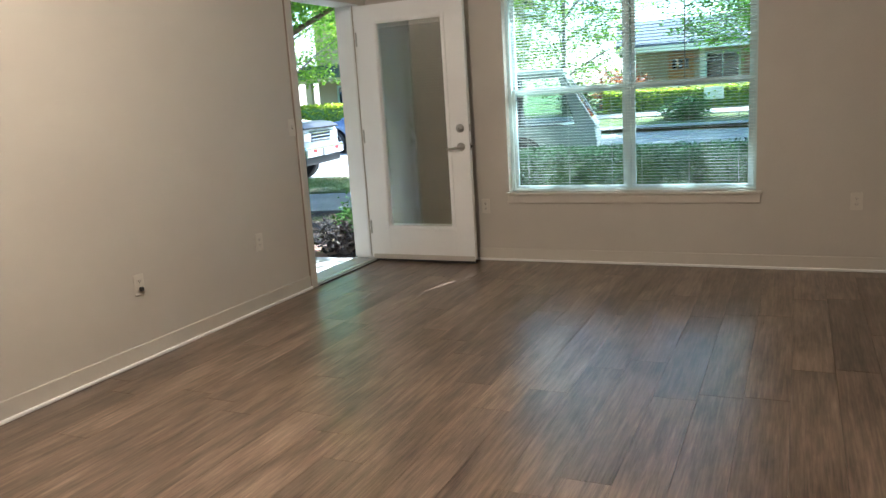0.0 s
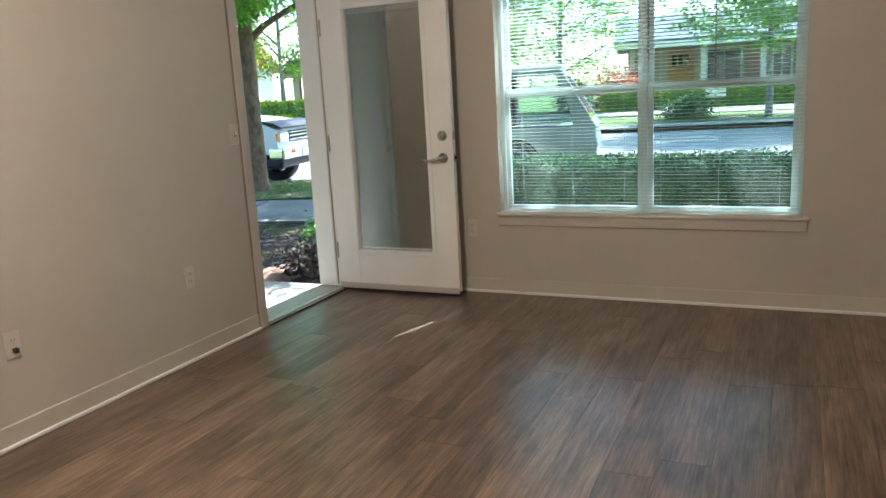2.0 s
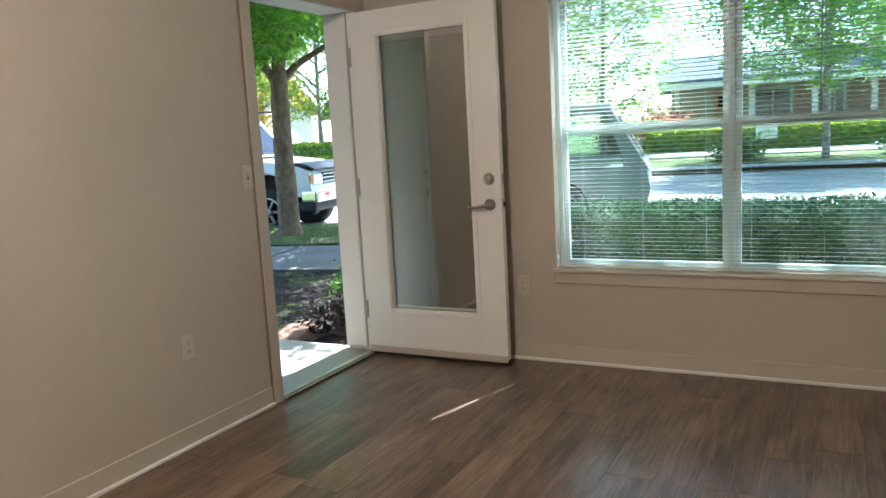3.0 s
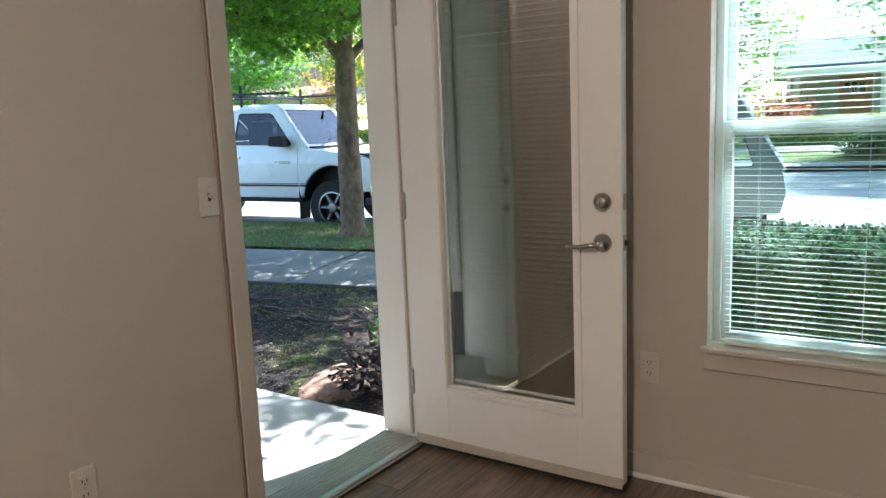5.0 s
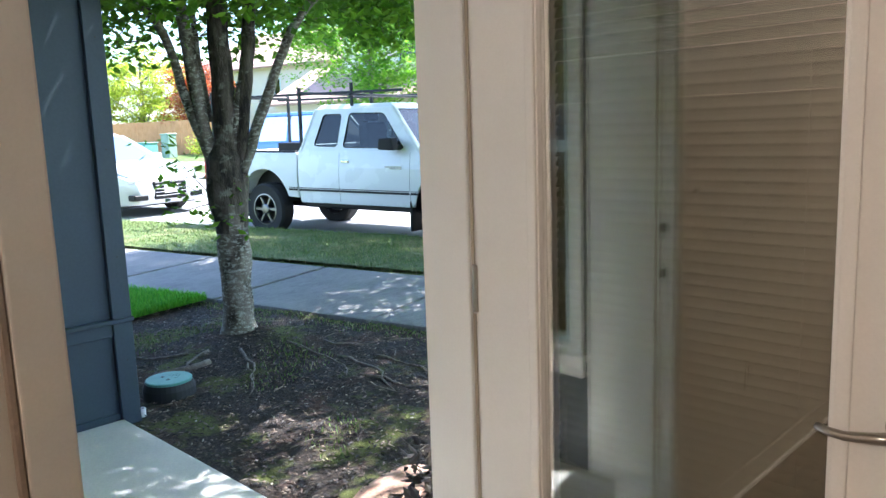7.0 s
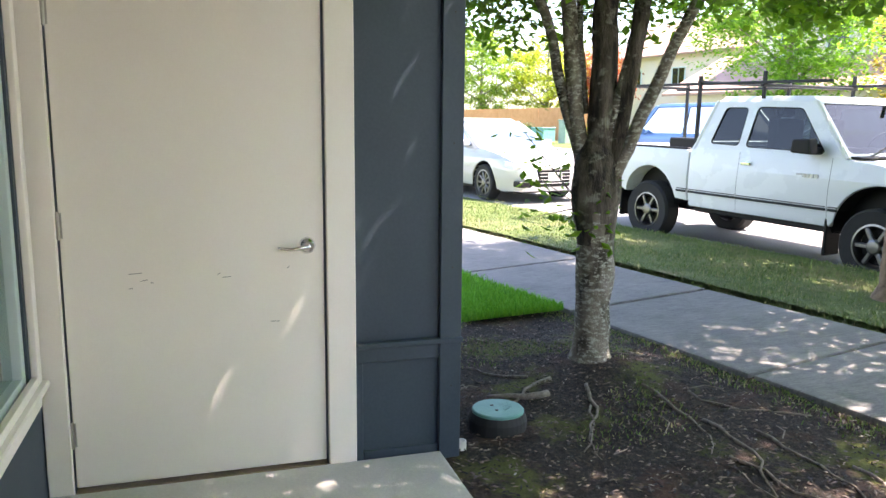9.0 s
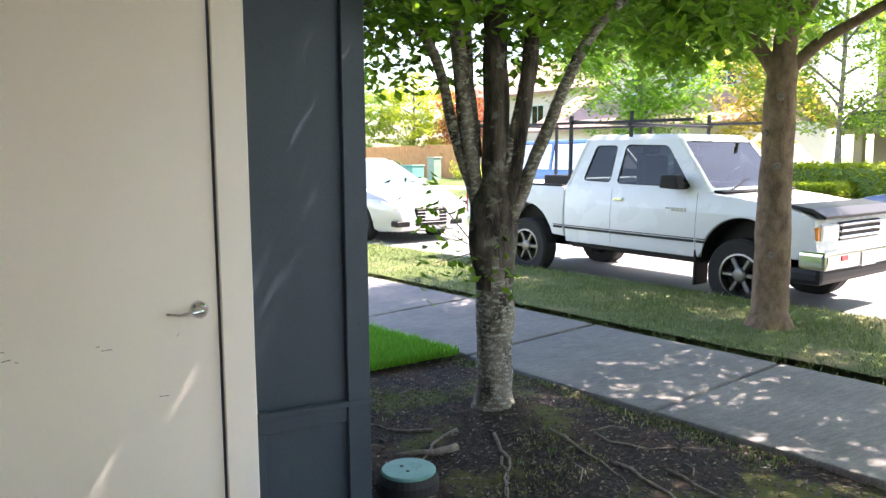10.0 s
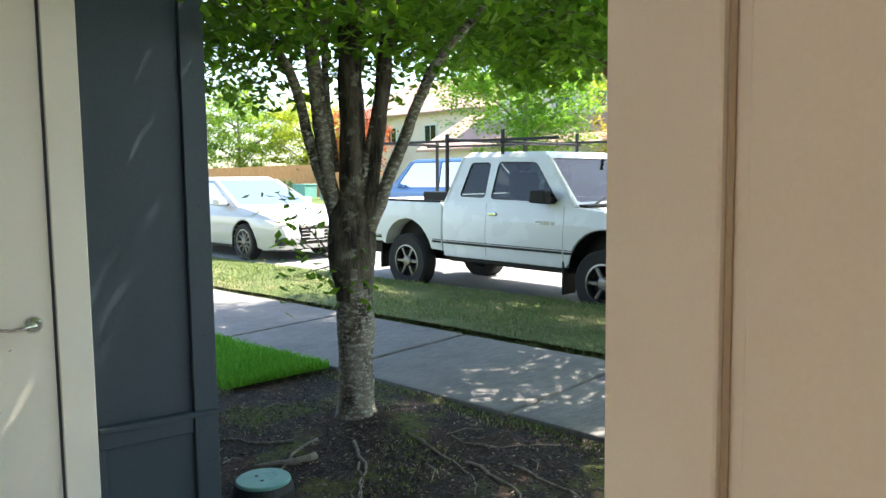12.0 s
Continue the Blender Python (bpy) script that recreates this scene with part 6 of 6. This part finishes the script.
# house seen through the window
p = at(2.0, 25.0, 0)
h = thing("house", "low tan house with a blue-grey roof and orange door", "house", m=pose(p.x, p.y, p.z - 0.1, 0, 0, SA))
part("wall", box(0, 15, 1.5, 8.5, -0.4, 2.45), M["siding_tan"], h)
part("gable_wall", box(4.2, 5.0, 1.42, 1.5, 0, 2.3), M["siding_brick"], h)
part("gable_wall", box(5.9, 7.0, 1.42, 1.5, 0, 2.3), M["siding_brick"], h)
part("roof", gable(bmesh.new(), 0, 15, 0.2, 8.5, 2.35, 1.05, 0.5), M["shingle"], h)
part("fascia", box(-0.5, 15.5, -0.36, -0.28, 2.06, 2.26), M["door_white"], h, "white fascia board")
for x in (0.15, 2.6, 4.6, 6.4, 9.0, 12.0):
    part("porch_post", box(x - 0.09, x + 0.09, 0.1, 0.28, -0.3, 2.2), M["siding_pale"], h)
part("porch_floor", box(0, 15, 0.0, 1.5, -0.4, 0.0), M["kerb"], h)
d = part("door", box(1.45, 2.4, 1.44, 1.5, 0.0, 2.05, bevel=0.01), M["door_orange"], h, "orange wooden door")
for k in range(3):
    part("door_pane", box(1.6 + k * 0.22, 1.76 + k * 0.22, 1.42, 1.44, 1.4, 1.8), M["car_glass"], d)
house_window(h, 3.45, 0.7, 1.3, 1.3, 1.5)
house_window(h, 5.45, 0.7, 0.75, 1.3, 1.5)
house_window(h, 8.0, 0.7, 1.6, 1.3, 1.5)
house_window(h, 10.8, 0.7, 1.3, 1.3, 1.5)
# two-storey house behind the hedges
p = at(-11.0, 24.5, 0)
h = thing("house", "beige two-storey house with a porch roof and brown door", "house", m=pose(p.x, p.y, p.z - 0.1, 0, 0, SA))
part("wall", box(0.0, 8.0, 1.6, 9.0, -0.4, 5.2), M["siding_tan"], h)
part("upper_panel", box(3.0, 7.9, 1.5, 1.6, 2.75, 5.1), M["siding_brick"], h)
part("porch_roof", prism(bmesh.new(), [(-0.4, 1.85), (8.4, 1.85), (8.4, 1.97), (8.2, 2.5), (0.0, 2.5), (-0.4, 1.97)], 0.0, 1.75), M["shingle"], h)
part("fascia", box(-0.42, 8.42, -0.06, 0.0, 1.8, 1.98), M["siding_tan"], h)
part("roof", gable(bmesh.new(), 0, 8, 1.4, 9.0, 5.2, 2.0, 0.5), M["shingle"], h)
for x in (0.15, 2.7, 5.4, 7.8):
    part("porch_post", box(x - 0.13, x + 0.13, 0.15, 0.41, -0.3, 1.9), M["siding_tan"], h)
part("door", box(3.3, 4.2, 1.52, 1.6, -0.1, 1.75, bevel=0.01), M["door_red"], h, "red-brown front door")
house_window(h, 1.6, 0.55, 1.5, 1.15, 1.6)
house_window(h, 6.6, 0.55, 1.5, 1.15, 1.6)
house_window(h, 2.2, 3.4, 1.0, 1.2, 1.5)
house_window(h, 4.6, 3.4, 1.1, 1.2, 1.5)
# pale houses beyond the fence
p = at(-44.0, 37.0, 0)
h = thing("house", "pale two-storey house with a wide roof", "house", m=pose(p.x, p.y, p.z - 0.2, 0, 0, SA))
part("wall", box(0, 18, 0, 10, -0.5, 5.6), M["siding_pale"], h)
part("roof", gable(bmesh.new(), 0, 18, 0, 10, 5.6, 2.6, 0.6), M["shingle_pink"], h)
for x in (3, 7, 11, 15):
    house_window(h, x, 3.3, 1.2, 1.3, 0.0)
p = at(-27.5, 27.5, 0)
h = thing("garage", "white garage building with a rosy shingled roof", "garage", m=pose(p.x, p.y, p.z - 0.2, 0, 0, SA))
part("wall", box(0, 11, 0, 7, -0.5, 2.7), M["siding_pale"], h)
part("roof", gable(bmesh.new(), 0, 11, 0, 7, 2.7, 1.7, 0.5), M["shingle_pink"], h)
part("garage_door", box(1.0, 5.6, -0.04, 0.0, -0.3, 2.05, bevel=0.01), M["white"], h)
part("garage_door", box(6.2, 10.2, -0.04, 0.0, -0.3, 2.05, bevel=0.01), M["white"], h)
part("upper_wall", box(2.5, 10.5, 2.5, 7, 2.7, 6.2), M["siding_pale"], h)
part("upper_roof", gable(bmesh.new(), 2.5, 10.5, 2.5, 7, 6.2, 1.5, 0.4), M["shingle_pink"], h)
for x in (4.2, 6.5, 8.8):
    house_window(h, x, 4.2, 1.1, 1.2, 2.5)

# cedar board fence
fence = thing("fence", "orange-brown cedar board fence across the road", "fence", m=pose(*at(-62, 25.5, 0), 0, 0, SA))
board = mesh_of("board", box(-0.07, 0.07, -0.012, 0.012, 0.03, 1.83, bevel=0.003), M["fence_wood"])
rng = random.Random(77)
for k in range(220):
    ob = new("board", board)
    ob.parent = fence
    ob.matrix_basis = pose(k * 0.146, 0, rng.uniform(-0.02, 0.02), 0, rng.uniform(-0.3, 0.3), 0)
for z in (0.35, 1.5):
    part("rail", box(-0.1, 32.1, 0.012, 0.05, z, z + 0.09), M["fence_wood"], fence)
for k in range(14):
    part("post", box(k * 2.45 - 0.05, k * 2.45 + 0.05, 0.05, 0.15, -0.3, 1.75), M["fence_wood"], fence)
M["box_green"] = mottled("utility_green", (0.20, 0.30, 0.24), (0.27, 0.38, 0.31), 4, (0.5, 0.6), 0.05, 60)
p = at(-31.0, 23.6, 0)
u_ = thing("utility_box", "pale green utility pedestal beside the far walk", "utility box", m=pose(p.x, p.y, p.z, 0, 0, SA))
part("body", box(-0.28, 0.28, -0.25, 0.25, -0.05, 1.15, bevel=0.03), M["box_green"], u_)
part("lid", box(-0.31, 0.31, -0.28, 0.28, 1.15, 1.22, bevel=0.02), M["box_green"], u_)
p = at(-33.2, 23.8, 0)
u_ = thing("utility_box", "low dark green utility box beside the fence", "utility box", m=pose(p.x, p.y, p.z, 0, 0, SA))
part("body", box(-0.55, 0.55, -0.4, 0.4, -0.05, 0.75, bevel=0.03), M["valve_green"], u_)
part("lid", box(-0.58, 0.58, -0.43, 0.43, 0.75, 0.82, bevel=0.02), M["valve_green"], u_)
# small white yard sign in the far garden
p = at(4.6, 21.0, 0)
sg = thing("yard_sign", "small white sign on a stake in the garden", "sign", m=pose(p.x, p.y, p.z, 0, 0, SA))
part("board", box(-0.3, 0.3, -0.01, 0.01, 0.35, 0.75), M["white"], sg)
part("stake", box(-0.02, 0.02, 0.01, 0.03, -0.1, 0.7), M["wood_sill"], sg)

# ---- floor of vinyl planks ----
m = mat("vinyl_plank", (0.2, 0.15, 0.11), 0.35)
n = Net(m)
oi = n.node("ObjectInfo")
g = n.node("NewGeometry")
off = n.node("VectorMath")
off.operation = "MULTIPLY_ADD"
n.link(g.outputs["Position"], off.inputs[0])
off.inputs[1].default_value = (1, 1, 1)
cmb = n.node("CombineXYZ")
for k, f in enumerate((13.0, 29.0, 7.0)):
    mul = n.node("Math")
    mul.operation = "MULTIPLY"
    mul.inputs[1].default_value = f
    n.link(oi.outputs["Random"], mul.inputs[0])
    n.link(mul.outputs[0], cmb.inputs[k])
n.link(cmb.outputs[0], off.inputs[2])
mp = n.node("Mapping")
mp.inputs["Scale"].default_value = (22.0, 1.3, 1.0)
n.link(off.outputs[0], mp.inputs[0])
grain = n.noise(mp.outputs[0], 2.2, 8, 0.65)
mp2 = n.node("Mapping")
mp2.inputs["Scale"].default_value = (42.0, 1.7, 1.0)
n.link(off.outputs[0], mp2.inputs[0])
fine = n.noise(mp2.outputs[0], 3.0, 4, 0.6)
mp3 = n.node("Mapping")
mp3.inputs["Scale"].default_value = (5.0, 1.6, 1.0)
n.link(off.outputs[0], mp3.inputs[0])
cloud = n.noise(mp3.outputs[0], 1.6, 5, 0.6)
col = n.ramp(grain, [(0.32, (0.018, 0.012, 0.009)), (0.45, (0.062, 0.043, 0.032)), (0.57, (0.150, 0.112, 0.086)), (0.70, (0.31, 0.245, 0.195))])
col = n.mix(0.45, col, n.ramp(fine, [(0.38, (0.026, 0.018, 0.013)), (0.62, (0.22, 0.172, 0.135))]))
col = n.mix(0.35, col, n.ramp(cloud, [(0.38, (0.040, 0.028, 0.021)), (0.62, (0.22, 0.172, 0.138))]))
tone = n.ramp(oi.outputs["Random"], [(0.0, (1.04, 0.965, 0.90)), (0.5, (1.32, 1.22, 1.13)), (1.0, (1.62, 1.49, 1.38))])
n.color(n.mix(1.0, col, tone, "MULTIPLY"))
n.rough(fine, 0.24, 0.38)
n.bump(fine, 0.12, 0.002)
M["plank"] = m

floor = setting("floor", box(XL, XR, YB, YW, -0.1, -0.003), M["dark"], "grey-brown wood-look vinyl plank floor", "floor")
PW, PL = 0.178, 1.22
meshes = {}
rng = random.Random(11)
count = int((XR - XL) / PW) + 1
for i in range(count):
    x0 = XL + i * PW
    x1 = min(x0 + PW, XR)
    y = YB - rng.uniform(0, PL)
    while y < YW:
        a, b = max(y, YB), min(y + PL, YW)
        y += PL
        if b - a < 0.02 or x1 - x0 < 0.02:
            continue
        key = (round(x1 - x0, 3), round(b - a, 3))
        if key not in meshes:
            w, l = x1 - x0, b - a
            bm = bmesh.new()
            e = 0.0009
            lo = [bm.verts.new((sx, sy, -0.003)) for sx, sy in ((0.0003, 0.0003), (w - 0.0003, 0.0003), (w - 0.0003, l - 0.0003), (0.0003, l - 0.0003))]
            hi = [bm.verts.new((sx, sy, 0.0)) for sx, sy in ((e, e), (w - e, e), (w - e, l - e), (e, l - e))]
            bm.faces.new(hi)
            for k in range(4):
                bm.faces.new((lo[k], lo[(k + 1) % 4], hi[(k + 1) % 4], hi[k]))
            meshes[key] = mesh_of("plank", bm, M["plank"])
        ob = new("plank", meshes[key])
        ob.parent = floor
        ob.location = (x0, a, 0)

# ---- sidewalk of cast slabs ----
walk_ = tagged(new("sidewalk"), "grey concrete sidewalk of cast slabs with tooled joints", "pavement", kind="structure")
PITCH = 1.68
b = bmesh.new()
L = PITCH - 0.034
tmp = box(0, L, 0, 1.44, -0.1, 0.0, bevel=0.016, segments=2)
join(b, tmp)
ribs = mesh_of("slab", b, M["sidewalk"])
slope = math.degrees(math.atan2(zg(5.0) - zg(3.56), 1.44))
for k in range(-26, 14):
    ob = new("slab", ribs)
    ob.parent = walk_
    ob.matrix_basis = Matrix.Translation(at(-2.69 + k * PITCH + 0.006, 3.57, 0.022 + random.uniform(-0.003, 0.003))) @ pose(0, 0, 0, slope, 0, SA)
